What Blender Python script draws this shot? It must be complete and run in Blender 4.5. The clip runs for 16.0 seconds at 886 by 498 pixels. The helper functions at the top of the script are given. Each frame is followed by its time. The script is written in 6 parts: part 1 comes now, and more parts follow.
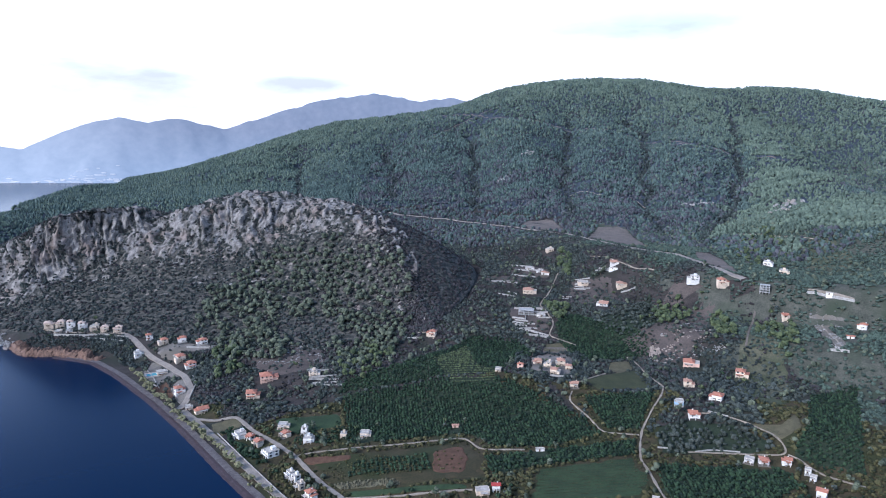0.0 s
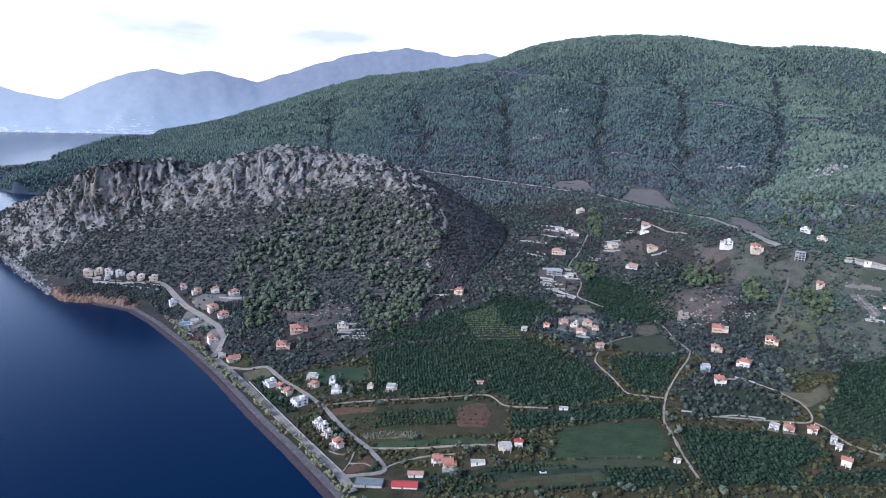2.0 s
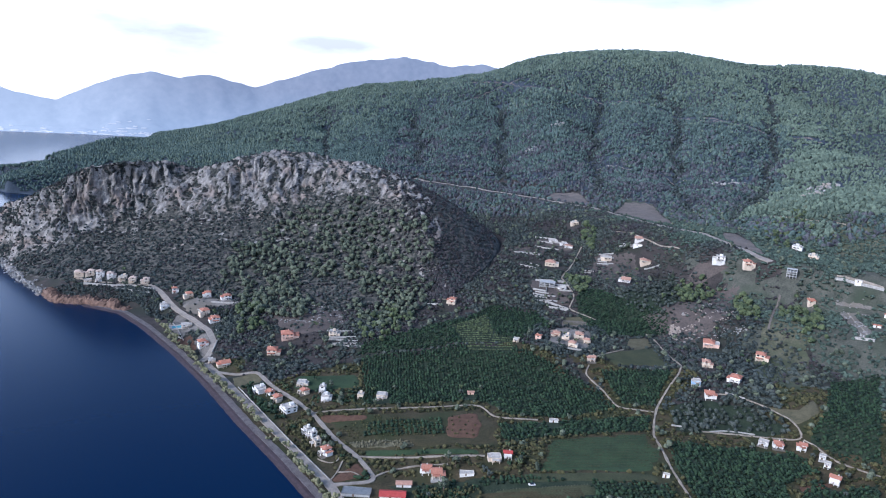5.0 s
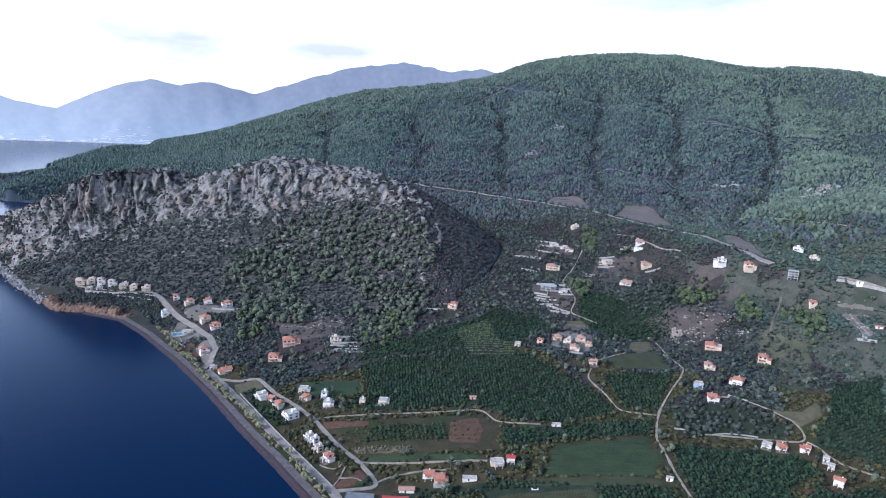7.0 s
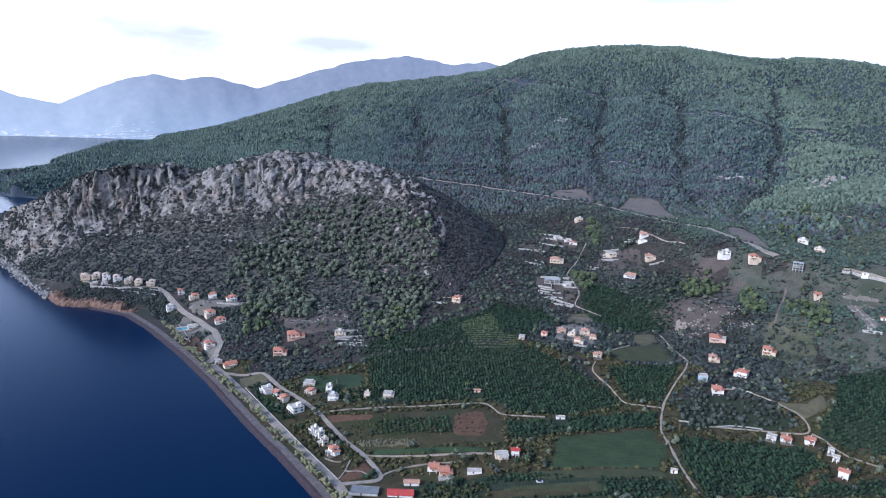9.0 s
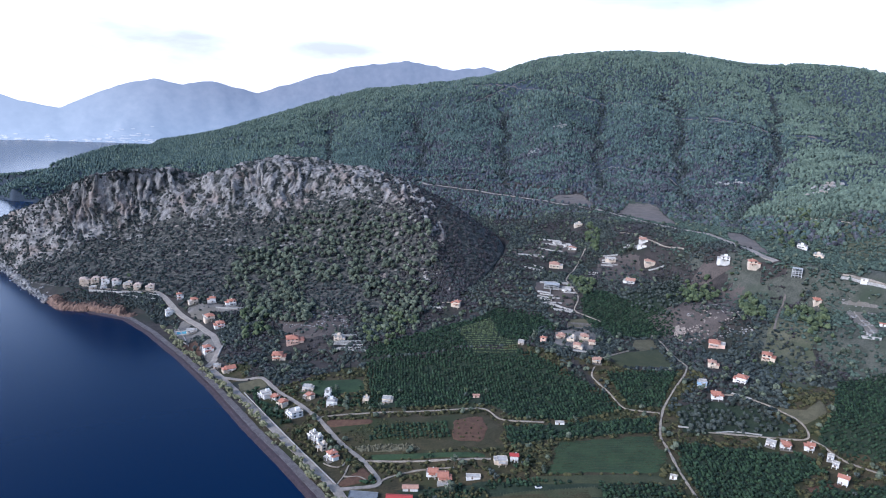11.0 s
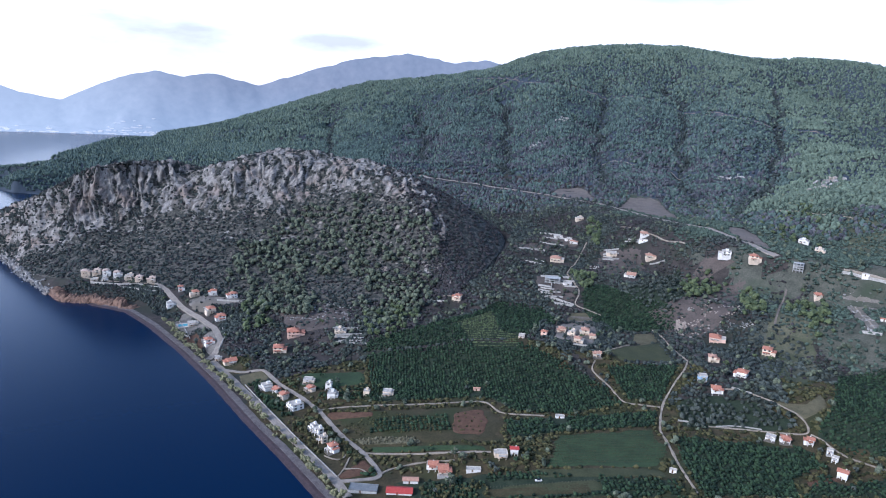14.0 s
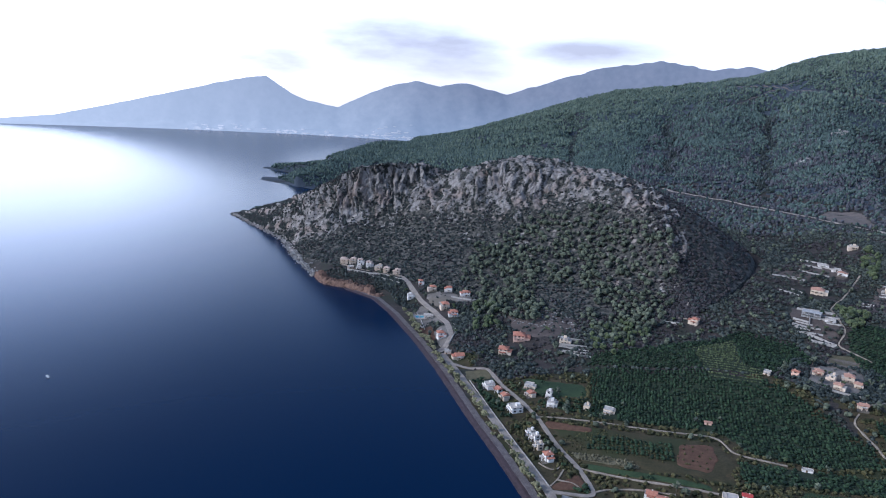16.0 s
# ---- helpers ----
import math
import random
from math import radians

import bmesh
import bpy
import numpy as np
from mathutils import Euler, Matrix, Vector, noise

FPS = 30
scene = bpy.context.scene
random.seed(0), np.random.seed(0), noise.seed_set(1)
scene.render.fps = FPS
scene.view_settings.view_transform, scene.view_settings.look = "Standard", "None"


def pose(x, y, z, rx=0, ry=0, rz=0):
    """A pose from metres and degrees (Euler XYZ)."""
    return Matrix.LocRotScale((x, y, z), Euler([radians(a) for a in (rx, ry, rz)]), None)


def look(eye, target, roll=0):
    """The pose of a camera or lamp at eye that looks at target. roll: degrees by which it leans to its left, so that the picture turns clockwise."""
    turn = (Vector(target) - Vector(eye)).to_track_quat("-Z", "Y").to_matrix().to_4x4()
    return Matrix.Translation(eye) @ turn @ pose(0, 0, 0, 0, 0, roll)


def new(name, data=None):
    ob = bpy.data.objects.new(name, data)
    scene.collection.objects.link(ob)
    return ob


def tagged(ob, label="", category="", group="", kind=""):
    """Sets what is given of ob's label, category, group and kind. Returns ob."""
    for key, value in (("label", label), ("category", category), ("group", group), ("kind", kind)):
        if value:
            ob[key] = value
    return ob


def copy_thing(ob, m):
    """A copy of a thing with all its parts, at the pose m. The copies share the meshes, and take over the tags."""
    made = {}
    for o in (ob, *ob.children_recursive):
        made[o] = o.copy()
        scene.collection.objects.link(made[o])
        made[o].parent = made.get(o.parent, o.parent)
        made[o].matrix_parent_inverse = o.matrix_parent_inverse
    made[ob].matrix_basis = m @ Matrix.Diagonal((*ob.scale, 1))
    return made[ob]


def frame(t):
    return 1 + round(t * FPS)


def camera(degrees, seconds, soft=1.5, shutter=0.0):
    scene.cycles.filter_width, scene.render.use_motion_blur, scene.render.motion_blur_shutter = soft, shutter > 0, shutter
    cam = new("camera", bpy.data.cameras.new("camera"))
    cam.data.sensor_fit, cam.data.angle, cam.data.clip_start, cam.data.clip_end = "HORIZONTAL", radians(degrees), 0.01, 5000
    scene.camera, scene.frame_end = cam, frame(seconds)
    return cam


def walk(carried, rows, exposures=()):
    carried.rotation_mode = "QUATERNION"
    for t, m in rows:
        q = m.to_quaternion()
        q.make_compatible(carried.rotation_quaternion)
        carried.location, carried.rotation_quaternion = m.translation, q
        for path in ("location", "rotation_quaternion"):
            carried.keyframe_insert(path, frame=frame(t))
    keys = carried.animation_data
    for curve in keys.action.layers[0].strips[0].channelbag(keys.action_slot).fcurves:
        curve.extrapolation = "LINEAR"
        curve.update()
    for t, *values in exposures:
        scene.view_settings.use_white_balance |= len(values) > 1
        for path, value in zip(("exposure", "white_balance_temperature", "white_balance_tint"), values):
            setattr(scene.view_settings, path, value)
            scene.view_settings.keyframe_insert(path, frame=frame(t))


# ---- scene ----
# The camera hovers 230 m above the sea and only turns.
EYE = Vector((0.0, 0.0, 230.0))
# seconds, heading (degrees to the right of +Y), tilt downwards, roll
TURNS = [
    (0, 2.08, 9.01, 0.66),
    (0.5, 0.71, 10.01, 3.75),
    (1, 1.13, 13.32, 2.98),
    (1.5, 0.32, 13.35, 2.59),
    (2, -0.45, 12.75, 1.62),
    (2.5, -0.37, 12.89, 1.31),
    (3, -0.26, 12.82, 2.50),
    (3.5, -0.18, 12.19, 2.56),
    (4, 0.05, 11.96, 3.16),
    (4.2, 0.05, 11.79, 3.21),
    (6.3, 0.17, 12.17, 2.62),
    (6.5, 0.09, 11.73, 2.72),
    (7, 0.00, 11.50, 2.50),
    (7.5, 0.00, 11.33, 2.33),
    (8, -0.01, 11.70, 2.97),
    (8.5, -0.17, 12.30, 2.68),
    (9, -0.31, 12.08, 2.16),
    (9.2, -0.37, 12.29, 2.60),
    (11.3, -0.26, 11.61, 2.29),
    (11.5, -0.24, 11.82, 2.73),
    (12, -0.19, 11.83, 2.98),
    (12.5, -0.30, 11.66, 2.86),
    (13, -0.34, 12.02, 2.83),
    (13.5, -0.43, 11.74, 1.96),
    (14, -0.34, 12.23, 2.51),
    (14.5, -0.38, 11.10, 1.98),
    (15, -0.25, 11.43, 2.11),
    (15.25, -0.35, 11.50, 2.20),
    (15.5, -3.85, 11.44, 2.85),
    (15.75, -11.60, 11.80, 2.90),
    (16, -21.1, 12.45, 2.95),
]

# seconds, stops: the picture darkens for a moment after the start and again at the end
EXPOSURES = [(0, 0.85), (0.2, 0.75), (0.45, 0.2), (1.05, 0.14), (1.3, 0.65), (1.5, 0.85), (2, 0.88), (14.5, 0.85), (15, 0.62), (15.5, 0.45), (16, 0.45)]


def heading(yaw, tilt):
    a, b = radians(yaw), radians(tilt)
    return EYE + Vector((math.sin(a) * math.cos(b), math.cos(a) * math.cos(b), -math.sin(b))) * 100


cam = camera(68.57, 16.0, soft=1.1)
walk(cam, [(t, look(EYE, heading(y, p), r)) for t, y, p, r in TURNS], exposures=[(t, e, 5050, 10) for t, e in EXPOSURES])

# ---- light ----
world = bpy.data.worlds.new("sky")
scene.world = world
world.use_nodes = True
wn, wl = world.node_tree.nodes, world.node_tree.links
wn.clear()
w_out, w_bg = wn.new("ShaderNodeOutputWorld"), wn.new("ShaderNodeBackground")
sky = wn.new("ShaderNodeTexSky")
sky.sky_type, sky.sun_disc = "NISHITA", False
sky.sun_elevation, sky.sun_rotation = radians(30), radians(-124)
sky.altitude, sky.air_density, sky.dust_density = 200, 1.2, 3.0
w_co = wn.new("ShaderNodeTexCoord")
w_map = wn.new("ShaderNodeMapping")
w_map.inputs["Scale"].default_value = (1.0, 1.0, 4.0)
w_noise = wn.new("ShaderNodeTexNoise")
w_noise.inputs["Scale"].default_value, w_noise.inputs["Detail"].default_value = 6.0, 6
w_noise.inputs["Roughness"].default_value = 0.55
w_sep = wn.new("ShaderNodeSeparateXYZ")


def ramp(fac, *stops):
    r = wn.new("ShaderNodeValToRGB")
    e = r.color_ramp.elements
    while len(e) < len(stops):
        e.new(0.5)
    for k, (p, c) in enumerate(stops):
        e[k].position, e[k].color = p, (*c, 1)
    wl.new(fac, r.inputs["Fac"])
    return r.outputs["Color"]


def blend(fac, one, two, how="MIX"):
    x = wn.new("ShaderNodeMixRGB")
    x.blend_type = how
    wl.new(fac, x.inputs["Fac"])
    wl.new(one, x.inputs[1])
    wl.new(two, x.inputs[2])
    return x.outputs["Color"]


wl.new(w_co.outputs["Generated"], w_map.inputs["Vector"])
wl.new(w_map.outputs["Vector"], w_noise.inputs["Vector"])
wl.new(w_co.outputs["Generated"], w_sep.inputs["Vector"])
high = w_sep.outputs["Z"]
# a bright veil of cloud that thins out overhead, with grey-mauve banks low down
veil = ramp(high, (0.0, (0.97, 0.97, 0.97)), (0.25, (0.93, 0.93, 0.93)), (0.42, (0.25, 0.25, 0.25)), (1.0, (0.10, 0.10, 0.10)))
# heading and height of the view into the sky, in degrees
w_flat = wn.new("ShaderNodeMath")
w_flat.operation = "ARCTAN2"
wl.new(w_sep.outputs["X"], w_flat.inputs[0])
wl.new(w_sep.outputs["Y"], w_flat.inputs[1])


def cloud_bank(a0, h0, wide, tall):
    """One long cloud: heading and height of its middle, half its width and height, in degrees."""
    total = None
    for src, mid, half in ((w_flat.outputs[0], radians(a0), radians(wide)), (w_sep.outputs["Z"], math.sin(radians(h0)), math.sin(radians(tall)))):
        sub, sq = wn.new("ShaderNodeMath"), wn.new("ShaderNodeMath")
        sub.operation, sq.operation = "SUBTRACT", "POWER"
        sub.inputs[1].default_value, sq.inputs[1].default_value = mid, 2.0
        div, mag = wn.new("ShaderNodeMath"), wn.new("ShaderNodeMath")
        div.operation, mag.operation = "DIVIDE", "ABSOLUTE"
        div.inputs[1].default_value = half
        wl.new(src, sub.inputs[0])
        wl.new(sub.outputs[0], div.inputs[0])
        wl.new(div.outputs[0], mag.inputs[0])
        wl.new(mag.outputs[0], sq.inputs[0])
        if total is None:
            total = sq.outputs[0]
        else:
            add = wn.new("ShaderNodeMath")
            wl.new(total, add.inputs[0])
            wl.new(sq.outputs[0], add.inputs[1])
            total = add.outputs[0]
    ragged = wn.new("ShaderNodeMath")
    ragged.operation = "MULTIPLY_ADD"
    ragged.inputs[1].default_value = -4.0
    wl.new(w_noise.outputs["Fac"], ragged.inputs[0])
    wl.new(total, ragged.inputs[2])
    return ramp(remap(ragged.outputs[0]), (0.1, (0, 0, 0)), (0.9, (1, 1, 1)))


def remap(value):
    m_ = wn.new("ShaderNodeMapRange")
    m_.inputs["From Min"].default_value, m_.inputs["From Max"].default_value = 0.3, -2.3
    wl.new(value, m_.inputs["Value"])
    return m_.outputs["Result"]


bank = cloud_bank(-40, 3.0, 8.5, 1.3)
for a0, h0, wide, tall in ((-24.5, 4.9, 7.5, 2.1), (-10, 4.8, 5.5, 1.0), (-58, 4.5, 7, 1.0), (18, 9.5, 9, 1.2)):
    lit = wn.new("ShaderNodeMixRGB")
    lit.blend_type = "LIGHTEN"
    lit.inputs["Fac"].default_value = 1.0
    wl.new(bank, lit.inputs[1])
    wl.new(cloud_bank(a0, h0, wide, tall), lit.inputs[2])
    bank = lit.outputs["Color"]
low = ramp(high, (0.0, (0.9, 0.9, 0.9)), (0.17, (0.8, 0.8, 0.8)), (0.22, (0, 0, 0)))
both = blend(low, low, bank, "MULTIPLY")
bright = ramp(high, (0.0, (16.0, 13.6, 12.4)), (0.05, (21.0, 19.2, 18.4)), (0.12, (26.0, 25.6, 26.0)), (0.19, (19.0, 19.6, 22.0)), (0.32, (9.0, 11.5, 16.5)))
dull = ramp(high, (0.0, (8.4, 7.3, 7.6)), (0.2, (8.6, 8.0, 8.7)))
w_dot = wn.new("ShaderNodeVectorMath")
w_dot.operation = "DOT_PRODUCT"
w_dot.inputs[1].default_value = (-0.9, 0.43, 0.05)
wl.new(w_co.outputs["Generated"], w_dot.inputs[0])
side = ramp(w_dot.outputs["Value"], (0.74, (0.56, 0.56, 0.56)), (0.87, (0.74, 0.74, 0.74)), (0.92, (1.15, 1.14, 1.14)), (0.96, (1.6, 1.57, 1.57)), (1.0, (1.9, 1.85, 1.85)))
cloud = blend(both, bright, dull)
full = wn.new("ShaderNodeMixRGB")
full.blend_type = "MULTIPLY"
full.inputs["Fac"].default_value = 1.0
wl.new(cloud, full.inputs[1])
wl.new(side, full.inputs[2])
cloud = full.outputs["Color"]
w_all = blend(veil, sky.outputs["Color"], cloud)
w_bg.inputs["Strength"].default_value = 0.086
wl.new(w_all, w_bg.inputs["Color"])
wl.new(w_bg.outputs["Background"], w_out.inputs["Surface"])

sun = new("sun", bpy.data.lights.new("sun", "SUN"))
sun.data.energy, sun.data.angle, sun.data.color = 2.3, radians(16), (1.0, 0.89, 0.79)
sun.matrix_world = look((-420, 120, 291), (0, 400, 0))


# ---- materials ----
def surface(name, low, high, scale=0.3, rough=0.9, bump=0.0, fine=6.0, patch=None, spec=0.3, rand=0.0, island=0.0):
    """Two colours mixed by a coarse and a fine noise in metres; patch: a third colour in blotches."""
    m = bpy.data.materials.new(name)
    m.use_nodes = True
    n, l = m.node_tree.nodes, m.node_tree.links
    b = n["Principled BSDF"]
    b.inputs["Roughness"].default_value = rough
    b.inputs["Specular IOR Level"].default_value = spec
    co = n.new("ShaderNodeTexCoord")
    a, f = n.new("ShaderNodeTexNoise"), n.new("ShaderNodeTexNoise")
    a.inputs["Scale"].default_value, a.inputs["Detail"].default_value = scale, 4
    f.inputs["Scale"].default_value, f.inputs["Detail"].default_value = scale * fine, 3
    for x in (a, f):
        l.new(co.outputs["Object"], x.inputs["Vector"])
    add = n.new("ShaderNodeMath")
    add.operation = "MULTIPLY_ADD"
    add.inputs[1].default_value = 0.5
    l.new(f.outputs["Fac"], add.inputs[0])
    half = n.new("ShaderNodeMath")
    half.operation = "MULTIPLY"
    half.inputs[1].default_value = 0.5
    l.new(a.outputs["Fac"], half.inputs[0])
    l.new(half.outputs[0], add.inputs[2])
    fac = add.outputs[0]
    if rand or island:
        src = n.new("ShaderNodeObjectInfo") if rand else n.new("ShaderNodeNewGeometry")
        r = n.new("ShaderNodeMath")
        r.operation = "MULTIPLY_ADD"
        r.inputs[1].default_value = rand or island
        l.new(src.outputs["Random" if rand else "Random Per Island"], r.inputs[0])
        shift = n.new("ShaderNodeMath")
        shift.operation = "SUBTRACT"
        shift.inputs[1].default_value = (rand or island) / 2
        l.new(fac, r.inputs[2])
        l.new(r.outputs[0], shift.inputs[0])
        fac = shift.outputs[0]
    ramp = n.new("ShaderNodeValToRGB")
    e = ramp.color_ramp.elements
    e[0].position, e[0].color = 0.36, (*low, 1)
    e[1].position, e[1].color = 0.64, (*high, 1)
    l.new(fac, ramp.inputs["Fac"])
    colour = ramp.outputs["Color"]
    if patch:
        big = n.new("ShaderNodeTexNoise")
        big.inputs["Scale"].default_value, big.inputs["Detail"].default_value = scale * 0.22, 5
        l.new(co.outputs["Object"], big.inputs["Vector"])
        pr = n.new("ShaderNodeValToRGB")
        pr.color_ramp.elements[0].position, pr.color_ramp.elements[1].position = 0.5, 0.62
        l.new(big.outputs["Fac"], pr.inputs["Fac"])
        mix = n.new("ShaderNodeMixRGB")
        l.new(pr.outputs["Color"], mix.inputs["Fac"])
        l.new(colour, mix.inputs[1])
        mix.inputs[2].default_value = (*patch, 1)
        colour = mix.outputs["Color"]
    l.new(colour, b.inputs["Base Color"])
    if bump:
        bn = n.new("ShaderNodeBump")
        bn.inputs["Strength"].default_value, bn.inputs["Distance"].default_value = 0.6, bump
        l.new(add.outputs[0], bn.inputs["Height"])
        l.new(bn.outputs["Normal"], b.inputs["Normal"])
    return m


M_SCRUB = surface("dry_scrub_ground", (0.0152, 0.0145, 0.0131), (0.0562, 0.0456, 0.0413), 0.11, 0.95, 0.5, 7, patch=(0.0251, 0.0275, 0.0192))
M_EAST = surface("grassy_eastern_soil", (0.034, 0.038, 0.029), (0.092, 0.090, 0.072), 0.11, 0.95, 0.5, 7, patch=(0.040, 0.050, 0.032))
M_PLAIN = surface("weedy_coastal_soil", (0.0194, 0.0189, 0.0075), (0.0700, 0.0522, 0.0267), 0.13, 0.95, 0.3, 7, patch=(0.0292, 0.0324, 0.0117))
M_LUSH = surface("coastal_scrub_foliage", (0.0158, 0.0198, 0.0065), (0.0752, 0.0684, 0.0278), 0.5, 0.9, 0, 5, island=0.4)
M_TWIG = surface("leafless_shrub_twigs", (0.0187, 0.0168, 0.0181), (0.0548, 0.0486, 0.0511), 0.4, 0.95, 0, 5, island=0.4)
# Bluer than soil: distance haze is painted into this base colour.
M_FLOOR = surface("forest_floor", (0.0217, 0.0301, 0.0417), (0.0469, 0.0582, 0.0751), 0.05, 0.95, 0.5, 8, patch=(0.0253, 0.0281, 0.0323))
M_ROCK = surface("grey_limestone", (0.10, 0.095, 0.09), (0.36, 0.34, 0.32), 0.10, 0.9, 1.0, 5, patch=(0.28, 0.23, 0.19))
M_PINE = surface("pine_foliage", (0.032, 0.041, 0.028), (0.122, 0.136, 0.090), 0.3, 0.9, 0, 6, island=0.3)
# From here to M_GRASSY some distance haze is mixed into the foliage colours.
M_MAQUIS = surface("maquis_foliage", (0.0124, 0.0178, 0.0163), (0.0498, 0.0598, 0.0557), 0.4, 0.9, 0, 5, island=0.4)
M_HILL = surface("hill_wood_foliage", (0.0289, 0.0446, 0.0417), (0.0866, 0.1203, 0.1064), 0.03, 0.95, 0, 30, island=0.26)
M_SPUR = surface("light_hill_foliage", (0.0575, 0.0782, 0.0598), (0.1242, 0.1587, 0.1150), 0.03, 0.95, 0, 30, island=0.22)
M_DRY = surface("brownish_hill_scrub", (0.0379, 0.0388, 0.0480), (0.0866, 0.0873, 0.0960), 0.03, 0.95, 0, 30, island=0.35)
M_OLIVE = surface("olive_foliage", (0.0177, 0.0236, 0.0180), (0.0649, 0.0737, 0.0627), 0.5, 0.9, 0, 5, island=0.4)
M_GRASSY = surface("green_slope_scrub", (0.0253, 0.0369, 0.0292), (0.0704, 0.0970, 0.0730), 0.5, 0.9, 0, 5, island=0.4)
M_CITRUS = surface("orchard_foliage", (0.0058, 0.0153, 0.0075), (0.0262, 0.0486, 0.0217), 0.4, 0.85, 0, 5, island=0.4)
M_YELLOW = surface("yellow_green_foliage", (0.032, 0.046, 0.022), (0.094, 0.114, 0.052), 0.6, 0.9, 0, 5, island=0.3)
M_BARK = surface("bark", (0.05, 0.04, 0.03), (0.13, 0.10, 0.075), 3.0, 0.95)
M_ROAD = surface("worn_asphalt_road", (0.1802, 0.1550, 0.1321), (0.3074, 0.2650, 0.2264), 0.25, 0.9, 0.02, 9)
M_TRACK = surface("pale_gravel_track", (0.1470, 0.1220, 0.0952), (0.3570, 0.3000, 0.2381), 0.25, 0.95, 0.02, 9)
M_WET = surface("wet_reddish_shingle", (0.030, 0.020, 0.022), (0.070, 0.046, 0.046), 0.3, 0.55, 0.03, 7)
M_BEACH = surface("grey_pebble_beach", (0.066, 0.056, 0.058), (0.150, 0.132, 0.130), 0.25, 0.9, 0.05)


def crag_material():
    """Bare limestone where the face is steep, dark scrub and dry grass where it lies flatter."""
    m = surface("craggy_limestone", (0.135, 0.125, 0.115), (0.335, 0.310, 0.286), 0.14, 0.9, 1.0, 5, patch=(0.245, 0.200, 0.172))
    n, l = m.node_tree.nodes, m.node_tree.links
    b = n["Principled BSDF"]
    stone = b.inputs["Base Color"].links[0].from_socket
    # dark stains that run down the wall
    streak, squeeze, where, dark = n.new("ShaderNodeTexNoise"), n.new("ShaderNodeMapping"), n.new("ShaderNodeTexCoord"), n.new("ShaderNodeValToRGB")
    squeeze.inputs["Scale"].default_value = (1, 1, 0.12)
    streak.inputs["Scale"].default_value, streak.inputs["Detail"].default_value = 0.16, 5
    l.new(where.outputs["Object"], squeeze.inputs["Vector"])
    l.new(squeeze.outputs["Vector"], streak.inputs["Vector"])
    dark.color_ramp.elements[0].position, dark.color_ramp.elements[0].color = 0.36, (0.42, 0.41, 0.40, 1)
    dark.color_ramp.elements[1].position, dark.color_ramp.elements[1].color = 0.54, (1, 1, 1, 1)
    l.new(streak.outputs["Fac"], dark.inputs["Fac"])
    stained = n.new("ShaderNodeMixRGB")
    stained.blend_type = "MULTIPLY"
    stained.inputs["Fac"].default_value = 1.0
    l.new(stone, stained.inputs[1])
    l.new(dark.outputs["Color"], stained.inputs[2])
    stone = stained.outputs["Color"]
    co, nz = n.new("ShaderNodeTexCoord"), n.new("ShaderNodeTexNoise")
    nz.inputs["Scale"].default_value, nz.inputs["Detail"].default_value = 0.22, 6
    l.new(co.outputs["Object"], nz.inputs["Vector"])
    rocky, add = n.new("ShaderNodeAttribute"), n.new("ShaderNodeMath")
    rocky.attribute_name = "rocky"
    add.operation = "MULTIPLY_ADD"
    add.inputs[1].default_value = 0.9
    l.new(nz.outputs["Fac"], add.inputs[0])
    l.new(rocky.outputs["Fac"], add.inputs[2])
    r = n.new("ShaderNodeValToRGB")
    r.color_ramp.elements[0].position, r.color_ramp.elements[0].color = 0.70, (1, 1, 1, 1)
    r.color_ramp.elements[1].position, r.color_ramp.elements[1].color = 1.0, (0, 0, 0, 1)
    l.new(add.outputs[0], r.inputs["Fac"])
    green = n.new("ShaderNodeValToRGB")
    green.color_ramp.elements[0].position, green.color_ramp.elements[0].color = 0.42, (0.022, 0.025, 0.022, 1)
    green.color_ramp.elements[1].position, green.color_ramp.elements[1].color = 0.62, (0.094, 0.086, 0.074, 1)
    l.new(nz.outputs["Fac"], green.inputs["Fac"])
    mix = n.new("ShaderNodeMixRGB")
    l.new(r.outputs["Color"], mix.inputs["Fac"])
    l.new(stone, mix.inputs[1])
    l.new(green.outputs["Color"], mix.inputs[2])
    l.new(mix.outputs["Color"], b.inputs["Base Color"])
    return m


M_CRAG = crag_material()
M_OCHRE = surface("ochre_sea_cliff", (0.0510, 0.0306, 0.0238), (0.2295, 0.1403, 0.0978), 0.30, 0.9, 0.6, 5)
M_WHITE = surface("white_plaster", (0.60, 0.56, 0.51), (0.82, 0.78, 0.73), 0.3, 0.85, 0, 6)
M_CREAM = surface("cream_plaster", (0.5145, 0.4100, 0.3048), (0.7140, 0.5900, 0.4571), 0.3, 0.85, 0, 6)
M_PINK = surface("salmon_plaster", (0.58, 0.38, 0.29), (0.70, 0.48, 0.37), 0.3, 0.85, 0, 6)
M_GREY = surface("bare_concrete", (0.30, 0.29, 0.28), (0.46, 0.45, 0.43), 0.4, 0.9, 0, 6)
M_BLUE = surface("pale_blue_plaster", (0.26, 0.38, 0.50), (0.38, 0.50, 0.62), 0.4, 0.85, 0, 6)
M_TILE = surface("red_clay_tile", (0.28, 0.112, 0.072), (0.46, 0.21, 0.14), 0.9, 0.85, 0.04, 5)
M_FADED = surface("faded_clay_tile", (0.30, 0.16, 0.11), (0.47, 0.28, 0.20), 0.9, 0.85, 0.04, 5)
M_SHEET = surface("red_painted_sheet", (0.30, 0.04, 0.035), (0.42, 0.07, 0.06), 0.6, 0.7, 0, 6)
